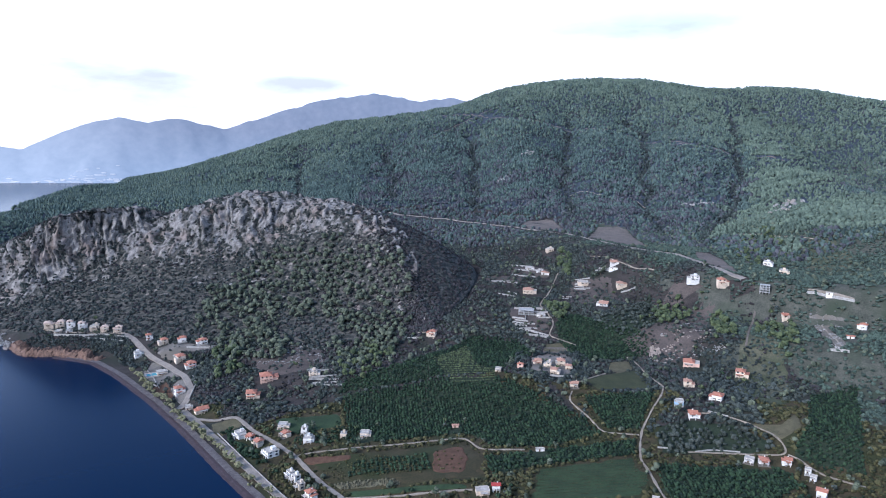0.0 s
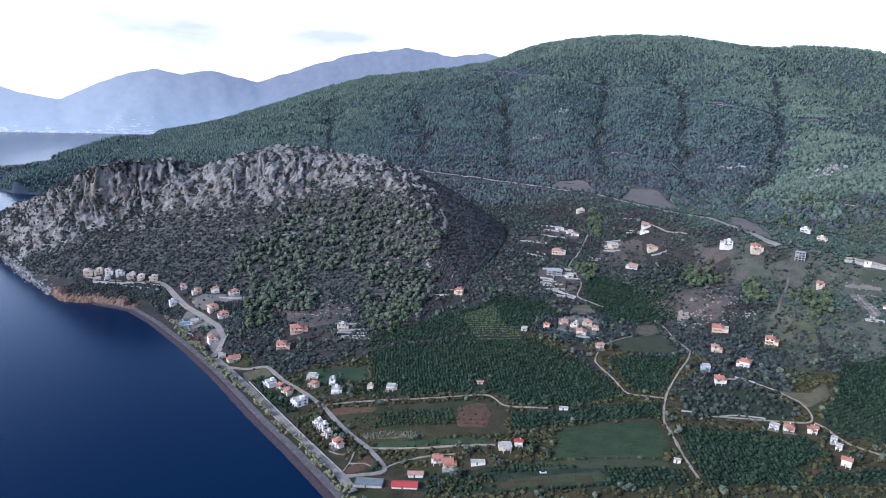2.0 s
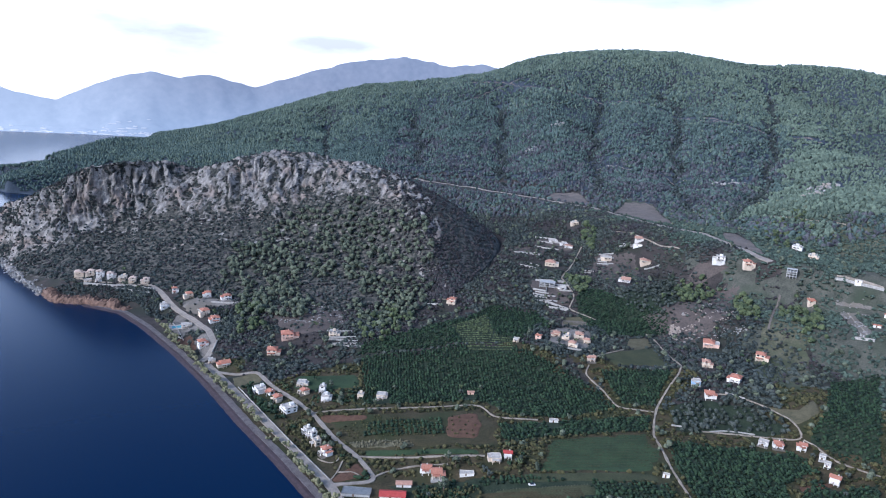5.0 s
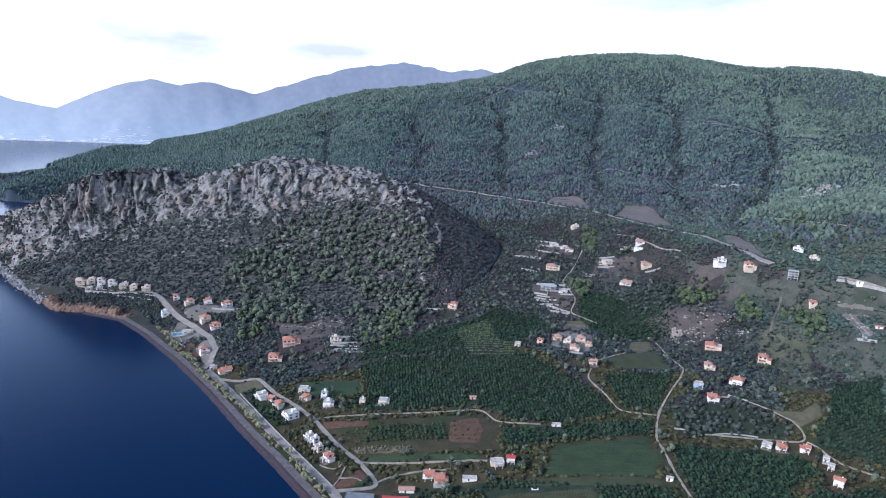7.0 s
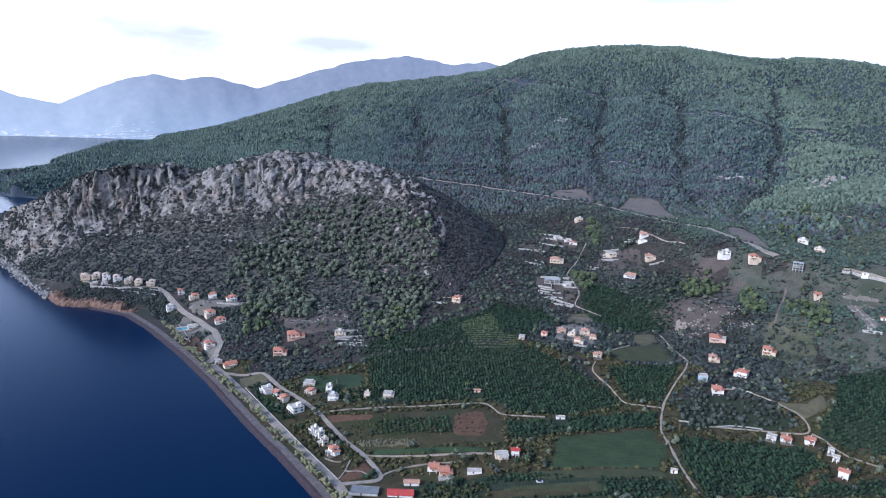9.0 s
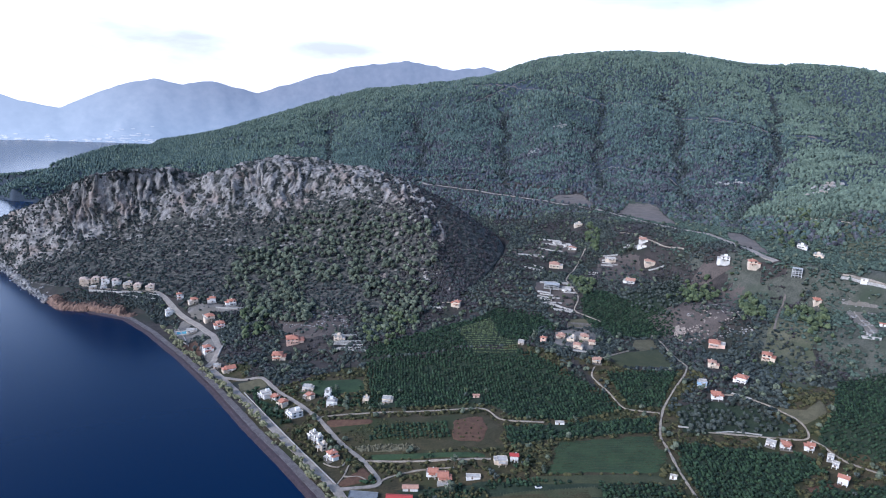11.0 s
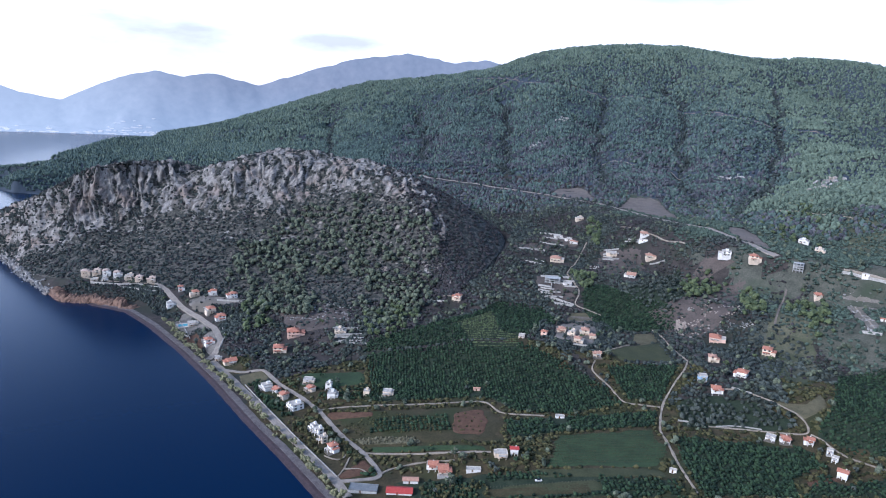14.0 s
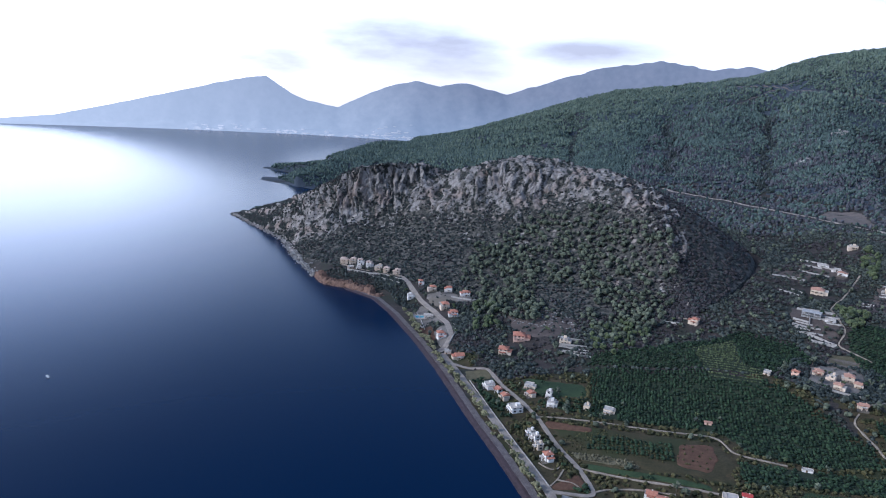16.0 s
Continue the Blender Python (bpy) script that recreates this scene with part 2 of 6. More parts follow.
M_PALETILE = surface("pale_weathered_tile", (0.42, 0.31, 0.25), (0.56, 0.44, 0.36), 0.9, 0.85, 0.04, 5)
# The dark base already holds the shade under the trees.
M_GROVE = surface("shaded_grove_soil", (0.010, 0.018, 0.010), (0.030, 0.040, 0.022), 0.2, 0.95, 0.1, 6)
M_SLAB = surface("weathered_roof_slab", (0.3180, 0.2850, 0.2500), (0.5512, 0.5000, 0.4434), 0.4, 0.9, 0, 6)
M_DARKROOF = surface("grey_sheet_roof", (0.12, 0.125, 0.13), (0.20, 0.205, 0.21), 0.4, 0.7, 0, 6)
M_WOOD = surface("brown_door_wood", (0.08, 0.045, 0.025), (0.16, 0.09, 0.05), 2.0, 0.7)
M_METAL = surface("painted_rail", (0.30, 0.30, 0.30), (0.45, 0.45, 0.45), 2.0, 0.5)
M_GLASS = bpy.data.materials.new("dark_window_glass")
M_GLASS.use_nodes = True
M_GLASS.node_tree.nodes["Principled BSDF"].inputs["Base Color"].default_value = (0.02, 0.025, 0.03, 1)
M_GLASS.node_tree.nodes["Principled BSDF"].inputs["Roughness"].default_value = 0.12
M_POOL = bpy.data.materials.new("pool_water")
M_POOL.use_nodes = True
M_POOL.node_tree.nodes["Principled BSDF"].inputs["Base Color"].default_value = (0.12, 0.34, 0.42, 1)
M_POOL.node_tree.nodes["Principled BSDF"].inputs["Roughness"].default_value = 0.08
M_STONEWALL = surface("pale_stone_wall", (0.22, 0.205, 0.185), (0.44, 0.415, 0.385), 0.6, 0.9, 0.05, 5)
M_DRYFIELD = surface("dry_field_soil", (0.0227, 0.0234, 0.0086), (0.0567, 0.0450, 0.0223), 0.10, 0.95, 0.05, 8, patch=(0.0265, 0.0324, 0.0111))
M_PLOUGH = surface("reddish_ploughed_soil", (0.0573, 0.0304, 0.0180), (0.1183, 0.0640, 0.0402), 0.3, 0.95, 0.1, 6)
M_LAWN = surface("mown_green_field", (0.0198, 0.0360, 0.0155), (0.0396, 0.0620, 0.0255), 0.10, 0.95, 0.03, 8)
M_MEADOW = surface("dull_meadow_grass", (0.0292, 0.0360, 0.0158), (0.0564, 0.0576, 0.0275), 0.12, 0.95, 0.03, 8)
M_REED = surface("pale_dry_reeds", (0.060, 0.058, 0.034), (0.15, 0.135, 0.088), 0.4, 0.95, 0.1, 5)
M_YARD = surface("pale_paved_yard", (0.0935, 0.0833, 0.0723), (0.2040, 0.1827, 0.1615), 0.12, 0.95, 0.05, 8, patch=(0.1275, 0.1105, 0.0892))
M_BARE = surface("bare_road_cutting", (0.0913, 0.0749, 0.0644), (0.1615, 0.1334, 0.1147), 0.08, 0.95, 0.3, 6)
M_STRAW = surface("straw_grass_bank", (0.0600, 0.0540, 0.0300), (0.1162, 0.1013, 0.0585), 0.2, 0.95, 0.1, 6)
M_SLOPE = surface("grassy_brown_slope", (0.040, 0.044, 0.026), (0.105, 0.100, 0.066), 0.10, 0.95, 0.2, 7, patch=(0.046, 0.054, 0.028))
M_BROWN = surface("brown_weedy_slope", (0.0558, 0.0450, 0.0396), (0.1035, 0.0828, 0.0720), 0.08, 0.95, 0.2, 8)

m = bpy.data.materials.new("deep_sea_water")
m.use_nodes = True
n, l = m.node_tree.nodes, m.node_tree.links
b = n["Principled BSDF"]
b.inputs["Base Color"].default_value = (0.0003, 0.0095, 0.036, 1)
b.inputs["Roughness"].default_value, b.inputs["IOR"].default_value = 0.18, 1.16
co, w1, bp = n.new("ShaderNodeTexCoord"), n.new("ShaderNodeTexNoise"), n.new("ShaderNodeBump")
w1.inputs["Scale"].default_value, w1.inputs["Detail"].default_value = 0.25, 6
bp.inputs["Strength"].default_value, bp.inputs["Distance"].default_value = 0.10, 0.25
l.new(co.outputs["Object"], w1.inputs["Vector"])
l.new(w1.outputs["Fac"], bp.inputs["Height"])
l.new(bp.outputs["Normal"], b.inputs["Normal"])
M_SEA = m


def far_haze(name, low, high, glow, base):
    """Distant land seen through kilometres of air: a plain backdrop with haze painted as a faint glow, stronger low
    down and westward.
    """
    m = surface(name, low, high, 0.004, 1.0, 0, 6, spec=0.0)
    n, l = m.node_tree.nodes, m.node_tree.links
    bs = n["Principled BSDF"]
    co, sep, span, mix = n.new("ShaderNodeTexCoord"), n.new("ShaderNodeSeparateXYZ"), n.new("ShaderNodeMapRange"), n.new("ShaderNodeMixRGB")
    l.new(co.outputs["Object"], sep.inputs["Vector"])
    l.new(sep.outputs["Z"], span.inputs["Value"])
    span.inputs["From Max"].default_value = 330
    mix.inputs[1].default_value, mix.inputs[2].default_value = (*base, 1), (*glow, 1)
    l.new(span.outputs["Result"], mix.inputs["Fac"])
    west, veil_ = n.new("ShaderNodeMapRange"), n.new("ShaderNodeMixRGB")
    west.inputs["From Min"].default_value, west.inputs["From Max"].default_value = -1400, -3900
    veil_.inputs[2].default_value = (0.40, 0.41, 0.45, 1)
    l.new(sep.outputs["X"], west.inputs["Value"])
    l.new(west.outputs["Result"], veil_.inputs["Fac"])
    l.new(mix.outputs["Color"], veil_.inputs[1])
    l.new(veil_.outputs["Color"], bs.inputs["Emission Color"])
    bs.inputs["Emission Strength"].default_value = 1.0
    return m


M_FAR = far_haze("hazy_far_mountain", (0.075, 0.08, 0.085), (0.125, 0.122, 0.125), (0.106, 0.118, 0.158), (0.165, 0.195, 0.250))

# ---- landform ----
COAST = [(567, -567), (284, -176), (169, 0), (81, 135), (6, 247), (-78, 358), (-105, 393), (-137, 432), (-192, 504), (-240, 562), (-300, 628), (-343, 668),
         (-394, 688), (-429, 690), (-482, 740), (-543, 796), (-626, 884), (-729, 952), (-850, 1031), (-844, 1080), (-790, 1148), (-783, 1296), (-932, 1444),
         (-1148, 1512), (-1188, 1580), (-1080, 1640), (-1120, 1708), (-1330, 1762), (-1350, 1802), (-1296, 1944), (-1364, 2430), (-1350, 3105), (-1755, 3780)]
MASSIF_FOOT = [(-848, 1034, 0), (-729, 954, 0), (-626, 888, 1), (-543, 805, 3), (-482, 759, 8), (-394, 742, 14), (-270, 713, 16), (-162, 686, 16), (-54, 653, 19), (16, 682, 35)]
MASSIF_CREST = [(-734, 1018, 32), (-643, 950, 63), (-582, 910, 90), (-533, 900, 112), (-500, 896, 128), (-452, 906, 139), (-405, 950, 138), (-370, 979, 126), (-331, 979, 138), (-259, 965, 163), (-194, 973, 161), (-161, 979, 150), (-116, 959, 151), (-50, 903, 136), (-20, 837, 115), (-7, 783, 85), (5, 729, 54), (14, 694, 40)]
MASSIF_BACK = [(-826, 1080, 7), (-756, 1094, 20), (-540, 1066, 74), (-338, 1107, 89), (-162, 1080, 89), (10, 1026, 74), (88, 885, 62), (60, 765, 50), (22, 694, 39)]
FORMS = {
    "shore": [(x, y, 0) for x, y in COAST],
    "lower_plain": [(-202, 594, 8), (-81, 501, 5), (38, 454, 11), (176, 405, 16), (310, 243, 19), (446, 0, 22), (810, -405, 27)],
    "upper_plain": [(-88, 612, 16), (12, 634, 27), (111, 598, 30), (216, 567, 27), (351, 446, 35), (567, 270, 43), (945, 0, 54)],
    "terraces": [(12, 756, 46), (116, 728, 47), (216, 729, 51), (310, 634, 51), (446, 540, 68), (702, 446, 94)],
    "hill_road": [(-28, 1350, 86), (80, 1280, 82), (177, 1174, 84), (251, 1050, 86), (296, 926, 90), (324, 830, 97), (336, 737, 94), (405, 634, 94), (567, 567, 115)],
    "massif_back": MASSIF_BACK,
    "massif_foot": MASSIF_FOOT,
    "low_slope": [(-675, 1755, 94), (-338, 1688, 115), (0, 1688, 148), (338, 1552, 176), (540, 1350, 189), (702, 972, 148), (864, 756, 162)],
    "high_slope": [(-540, 2362, 189), (-135, 2295, 256), (338, 2092, 324), (760, 1850, 305)],
    "crest": [(-1007, 2650, 116), (-805, 3000, 178), (-657, 3035, 252), (-406, 3078, 318), (-96, 3104, 354), (209, 2692, 399), (321, 2545, 446),
              (603, 2493, 484), (834, 2496, 480), (1061, 2483, 460), (1245, 2396, 454), (1299, 2211, 422), (1393, 2155, 390), (1688, 1755, 351), (2025, 1215, 310)],
    "spur": [(1010, 2061, 370), (906, 1659, 278), (829, 1392, 215), (760, 1196, 178), (716, 1064, 154), (756, 864, 146)],
    "spur_valley": [(1130, 2180, 300), (1077, 1975, 245), (998, 1675, 170), (911, 1435, 135), (864, 1286, 105)],
    "peninsula": [(-1269, 1782, 12), (-1041, 1737, 48), (-996, 1472, 26), (-1058, 2187, 84)],
    "behind": [(-945, 3645, 40), (0, 3915, 162), (945, 3375, 297), (2025, 2565, 230), (2970, 1080, 162)],
}
GULLIES = [((640, 2040), (634, 1872), (565, 1637), (480, 1379), (421, 1170), (371, 977)), ((930, 1960), (896, 1860), (825, 1697), (716, 1454), (620, 1251), (524, 1093), (400, 912)),
           ((470, 2120), (439, 1973), (383, 1710), (346, 1528), (292, 1257)), ((162, 2160), (157, 2018), (119, 1345)), ((-120, 2250), (-90, 1980), (-60, 1560)), ((-420, 2300), (-360, 2000), (-300, 1620))]


def near_line(px, py, line):
    """Distance to a polyline and the height of its nearest point."""
    best, high = np.full(px.shape, 1e18), np.zeros(px.shape)
    for a, c in zip(line, line[1:]):
        ux, uy = c[0] - a[0], c[1] - a[1]
        s = np.clip(((px - a[0]) * ux + (py - a[1]) * uy) / (ux * ux + uy * uy), 0, 1)
        d = (px - a[0] - s * ux) ** 2 + (py - a[1] - s * uy) ** 2
        z = (a[2] + s * (c[2] - a[2])) if len(a) > 2 else 0
        high = np.where(d < best, z, high)
        best = np.minimum(best, d)
    return np.sqrt(best), high


def inside(px, py, ring):
    """Whether points lie inside a closed ring."""
    hit = np.zeros(px.shape, bool)
    for a, c in zip(ring, ring[1:] + ring[:1]):
        cross = (a[1] > py) != (c[1] > py)
        hit ^= cross & (px < (c[0] - a[0]) * (py - a[1]) / ((c[1] - a[1]) or 1e-9) + a[0])
    return hit


def waves(px, py, size, seed):
    """Smooth value noise of about -1 to 1 from a few turned sine waves."""
    rs = np.random.RandomState(seed)
    out = np.zeros(px.shape)
    for k in range(9):
        a, f, ph = rs.uniform(0, 6.28), rs.uniform(0.6, 1.7) / size, rs.uniform(0, 6.28)
        out += np.sin((px * math.cos(a) + py * math.sin(a)) * f * 6.28 + ph + 1.3 * np.sin((px * math.sin(a) - py * math.cos(a)) * f * 3.1))
    return out / 4.5


def knots(line, step):
    """Points at about even steps along a line of heights."""
    out = []
    for a, c in zip(line, line[1:]):
        k = max(1, int(math.dist(a[:2], c[:2]) / step))
        out += [[a[i] + (c[i] - a[i]) * j / k for i in range(3)] for j in range(k)]
    return out + [list(line[-1])]


HILL_LINES = ("hill_road", "massif_back", "low_slope", "high_slope", "crest", "spur", "spur_valley", "peninsula", "behind", "shore", "terraces")
HILL_KNOTS = np.array([q for name in HILL_LINES for q in knots(FORMS[name], 150)])
HILL_KNOTS = HILL_KNOTS[(HILL_KNOTS[:, 1] > 500) & (HILL_KNOTS[:, 1] < 4200)]


def spread(px, py):
    """Kernel of the even surface laid through the knots."""
    return np.sqrt((px[:, None] - HILL_KNOTS[:, 0]) ** 2 + (py[:, None] - HILL_KNOTS[:, 1]) ** 2 + 70.0 ** 2)


HILL_WEIGHTS = np.linalg.solve(spread(HILL_KNOTS[:, 0], HILL_KNOTS[:, 1]) - 12.0 * np.eye(len(HILL_KNOTS)), HILL_KNOTS[:, 2] - 150.0)


def hill_height(px, py):
    flat_x, flat_y = px.ravel(), py.ravel()
    out = np.zeros(flat_x.shape)
    for k in range(0, len(flat_x), 20000):
        out[k:k + 20000] = spread(flat_x[k:k + 20000], flat_y[k:k + 20000]) @ HILL_WEIGHTS
    return out.reshape(px.shape) + 150.0


LAND = COAST + [(-1755, 4900), (4900, 4900), (4900, -4900), (567, -4900)]


FRONT = [p[:2] for p in MASSIF_FOOT] + [p[:2] for p in MASSIF_CREST[::-1]]
REAR = [p[:2] for p in MASSIF_CREST] + [p[:2] for p in MASSIF_BACK[::-1]]


def massif_height(px, py, z):
    """The crag: scree at the foot, a steep wall of rock below the crest, a gentle back."""
    dc, zc = near_line(px, py, MASSIF_CREST)
    for ring, line, steps in ((FRONT, MASSIF_FOOT, ((0, 0.25, 0.45, 0.56, 0.84, 1), (0, 0.15, 0.31, 0.44, 0.94, 1))),
                              (REAR, MASSIF_BACK, ((0, 0.5, 1), (0, 0.6, 1)))):
        df, zf = near_line(px, py, line)
        s = df / (df + dc + 1e-6)
        z = np.where(inside(px, py, ring), zf + (zc - zf) * np.interp(s, *steps), z)
    return z


def ground_height(px, py):
    px, py = np.asarray(px, float), np.asarray(py, float)
    top, weight = np.zeros(px.shape), np.zeros(px.shape)
    shore = None
    for name, line in FORMS.items():
        d, z = near_line(px, py, line)
        if shore is None:
            shore = d
        w = 1.0 / (d * d + 16.0) ** 1.6
        top, weight = top + w * z, weight + w
    z = massif_height(px, py, top / weight)
    crag = inside(px, py, FRONT) | inside(px, py, REAR)
    far = np.where(crag, 0, np.clip((z - 84) / 108, 0, 1) * np.clip((py - 756) / 270, 0, 1))
    some = (far > 0) & (px > -1400) & (py < 4300)
    if some.any():
        even = np.clip(far[some] * 2.2, 0, 1)
        z = np.array(z, float)
        z[some] = z[some] + even * (np.clip(hill_height(px[some], py[some]), 10, 520) - z[some])
    for g in GULLIES:
        d, _ = near_line(px + 13 * waves(px, py, 210, 6), py, g)
        z = z - far * (30 * np.exp(-d * d / 95 ** 2) + (18 + 9 * waves(px, py, 260, 27)) * np.exp(-np.sqrt(d * d + 30) / 18))
    d, _ = near_line(px, py, FORMS["spur"])
    z = z + far * 22 * np.exp(-np.sqrt(d * d + 60) / 50)
    z = z + far * (4 * waves(px, py, 240, 3) - 13 * np.clip((120 - px) / 260, 0, 1) * np.abs(waves(px * 0.9 + py * 0.3, py * 0.5 - px * 0.2, 150, 28)) - 4 * np.abs(waves(px * 1.6 - py * 0.5, py * 0.35 + px * 0.2, 95, 4))) + np.clip(z / 30, 0, 1) * 0.8 * waves(px, py, 45, 5)
    land = inside(px, py, LAND)
    z = np.where(land, np.maximum(z, 0.25 + np.minimum(shore, 30) * 0.05), -np.minimum(shore * 0.25, 14) - 0.1)
    return z


# ---- large structure ----
def mesh_object(name, co, faces, material, smooth=False):
    me = bpy.data.meshes.new(name)
    co, faces = np.asarray(co, np.float32), np.asarray(faces, np.int32)
    k = faces.shape[1]
    me.vertices.add(len(co))
    me.vertices.foreach_set("co", co.ravel())
    me.loops.add(faces.size)
    me.loops.foreach_set("vertex_index", faces.ravel())
    me.polygons.add(len(faces))
    me.polygons.foreach_set("loop_start", np.arange(len(faces), dtype=np.int32) * k)
    me.polygons.foreach_set("use_smooth", np.full(len(faces), smooth))
    me.update(calc_edges=True)
    me.validate()
    if material:
        me.materials.append(material)
    return new(name, me)


def grid_faces(rows, cols, wrap=False):
    i, j = np.meshgrid(np.arange(rows - 1), np.arange(cols if wrap else cols - 1), indexing="ij")
    k = (j + 1) % cols
    return np.stack([i * cols + j, i * cols + k, (i + 1) * cols + k, (i + 1) * cols + j], -1).reshape(-1, 4)


az = np.radians(np.concatenate([np.arange(-62, 42, 0.22), np.arange(42, 298, 3.0)]))
rad = np.concatenate([[0.02, 40, 80], 120 * (4900 / 120) ** np.linspace(0, 1, 330)])
gr, ga = np.meshgrid(rad, az, indexing="ij")
gx, gy = gr * np.sin(ga), gr * np.cos(ga)
gz = ground_height(gx, gy)
# the sheet dips under the crag, which is a mesh of its own
fd, fz0 = near_line(gx, gy, MASSIF_FOOT)
gz = np.where(inside(gx, gy, FRONT), np.minimum(gz, fz0 - 1.5), gz)
gz = np.where(inside(gx, gy, REAR), gz - np.minimum(25, near_line(gx, gy, MASSIF_BACK)[0] * 1.5), gz)
ground = mesh_object("ground", np.stack([gx, gy, gz], -1).reshape(-1, 3), grid_faces(len(rad), len(az), True)[:, ::-1], M_SCRUB, True)
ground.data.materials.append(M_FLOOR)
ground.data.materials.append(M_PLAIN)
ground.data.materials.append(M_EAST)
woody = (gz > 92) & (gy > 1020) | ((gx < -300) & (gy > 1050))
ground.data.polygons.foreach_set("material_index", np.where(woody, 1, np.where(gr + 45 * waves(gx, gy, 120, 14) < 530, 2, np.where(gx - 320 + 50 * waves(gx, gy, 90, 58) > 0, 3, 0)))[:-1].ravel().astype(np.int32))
tagged(ground, "dry scrubby earth of a coastal valley and wooded hills", "ground", kind="structure")

ring = np.linspace(0, 2 * math.pi, 129)[:-1]
sr = np.concatenate([[0.02], 5 * (4950 / 5) ** np.linspace(0, 1, 39)])
sg, sa = np.meshgrid(sr, ring, indexing="ij")
sea = mesh_object("water", np.stack([sg * np.sin(sa), sg * np.cos(sa), np.zeros_like(sg)], -1).reshape(-1, 3), grid_faces(40, 128, True)[:, ::-1], M_SEA, True)
tagged(sea, "calm deep blue sea with a pale sky sheen", "sea", kind="structure")

# far mountains beyond the gulf: crest as heading, distance, height
FAR_CREST = [(-62, 4700, 2), (-57, 4700, 14), (-52, 4650, 60), (-48, 4650, 140), (-44, 4600, 225), (-40.5, 4600, 300), (-38.2, 4600, 345), (-36.6, 4600, 362), (-34.6, 4600, 260), (-33.2, 4600, 215), (-32.3, 4600, 205), (-30.7, 4600, 180),
             (-29.5, 4600, 231), (-26.8, 4600, 330), (-24.2, 4600, 383), (-22, 4600, 359), (-19.8, 4600, 387), (-16.3, 4600, 322), (-11.3, 4600, 461),
             (-8.5, 4600, 521), (-3.8, 4600, 584), (0.1, 4600, 531), (2.5, 4600, 561), (4.7, 4600, 531), (12, 4600, 440), (30, 4600, 310), (60, 4600, 260)]
fa = np.radians(np.arange(-62, 60.01, 0.2))
ft = np.linspace(0, 1, 40)
fd, fz = (np.interp(np.degrees(fa), [c[0] for c in FAR_CREST], [c[k] for c in FAR_CREST]) for k in (1, 2))
shore_d = np.interp(np.degrees(fa), [-62, -45, -33, -27, -24, -20, 60], [4650, 4500, 4350, 4200, 4150, 4200, 4200])
T, A = np.meshgrid(ft, fa, indexing="ij")
d = shore_d + (fd - shore_d) * T
fx, fy = d * np.sin(A), d * np.cos(A)
rise = np.where(T < 0.45, 0.16 * T / 0.45, 0.16 + 0.84 * (np.maximum(T - 0.45, 0) / 0.55) ** 1.15)
rough = waves(fx, fy, 620, 8) * 0.5 + waves(fx, fy, 260, 9) * 0.3
fh = fz * (rise + 0.19 * rough * np.sin(T * math.pi) * (T > 0.2)) + fz * 0.012 * waves(fx, fy, 120, 11) * T - 2 * (T == 0)
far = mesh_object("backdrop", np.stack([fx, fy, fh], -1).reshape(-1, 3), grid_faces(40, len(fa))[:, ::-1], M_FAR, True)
tagged(far, "hazy blue mountain range across the gulf", "mountains", kind="structure")


def along(line, n):
    """n points at even steps along a polyline."""
    q = np.array(line, float)
    s = np.concatenate([[0], np.cumsum(np.hypot(*np.diff(q[:, :2], axis=0).T))])
    t = np.linspace(0, s[-1], n)
    return np.stack([np.interp(t, s, q[:, k]) for k in range(q.shape[1])], -1)


def fractal(px, py, pz, size, octaves, seed):
    out, amp = np.zeros(px.shape), 1.0
    flat = [px.ravel() / size + seed * 7.3, py.ravel() / size, pz.ravel() / size]
    return np.array([noise.fractal((a, b, c), 1.0, 2.1, octaves) for a, b, c in zip(*flat)]).reshape(px.shape)


NU = 620
foot, crest, back = along(MASSIF_FOOT, NU), along(MASSIF_CREST, NU), along(MASSIF_BACK, NU)
for edge in (foot, crest, back):
    for _ in range(60):
        edge[1:-1] = (edge[:-2] + 2 * edge[1:-1] + edge[2:]) / 4
    for _ in range(700):
        edge[1:-1, :2] = (edge[:-2, :2] + 2 * edge[1:-1, :2] + edge[2:, :2]) / 4
v = np.concatenate([np.linspace(-0.02, 1, 126), np.linspace(1, 2, 40)[1:]])[:, None]
cx, cy = (np.where(v <= 1, foot[:, k] + (crest[:, k] - foot[:, k]) * v, crest[:, k] + (back[:, k] - crest[:, k]) * (v - 1)) for k in (0, 1))
STEP_AT, STEP_UP = (-0.02, 0, 0.25, 0.45, 0.56, 0.84, 1), (-0.03, 0, 0.15, 0.31, 0.44, 0.94, 1)
cape = np.clip((-450 - cx) / 120, 0, 1)
cz = np.where(v <= 1, foot[:, 2] + (crest[:, 2] - foot[:, 2]) * (np.interp(v, STEP_AT, STEP_UP) * (1 - cape) + cape * np.clip(v, -0.02, 1)), crest[:, 2] + (back[:, 2] - crest[:, 2]) * np.interp(v, (1, 1.5, 2), (0, 0.4, 1)))
cz[0] -= 3
cz[-1] -= 3
# columns and ledges: push the wall out and in along its face
dzv, dzu = np.gradient(cz, axis=0), np.gradient(cz, axis=1)
dxv, dyv, dxu, dyu = np.gradient(cx, axis=0), np.gradient(cy, axis=0), np.gradient(cx, axis=1), np.gradient(cy, axis=1)
nx, ny, nz = dyu * dzv - dzu * dyv, dzu * dxv - dxu * dzv, dxu * dyv - dyu * dxv
ln = np.sqrt(nx * nx + ny * ny + nz * nz) + 1e-6
sgn = np.where(nz < 0, -1, 1)
nx, ny, nz = nx / ln * sgn, ny / ln * sgn, nz / ln * sgn
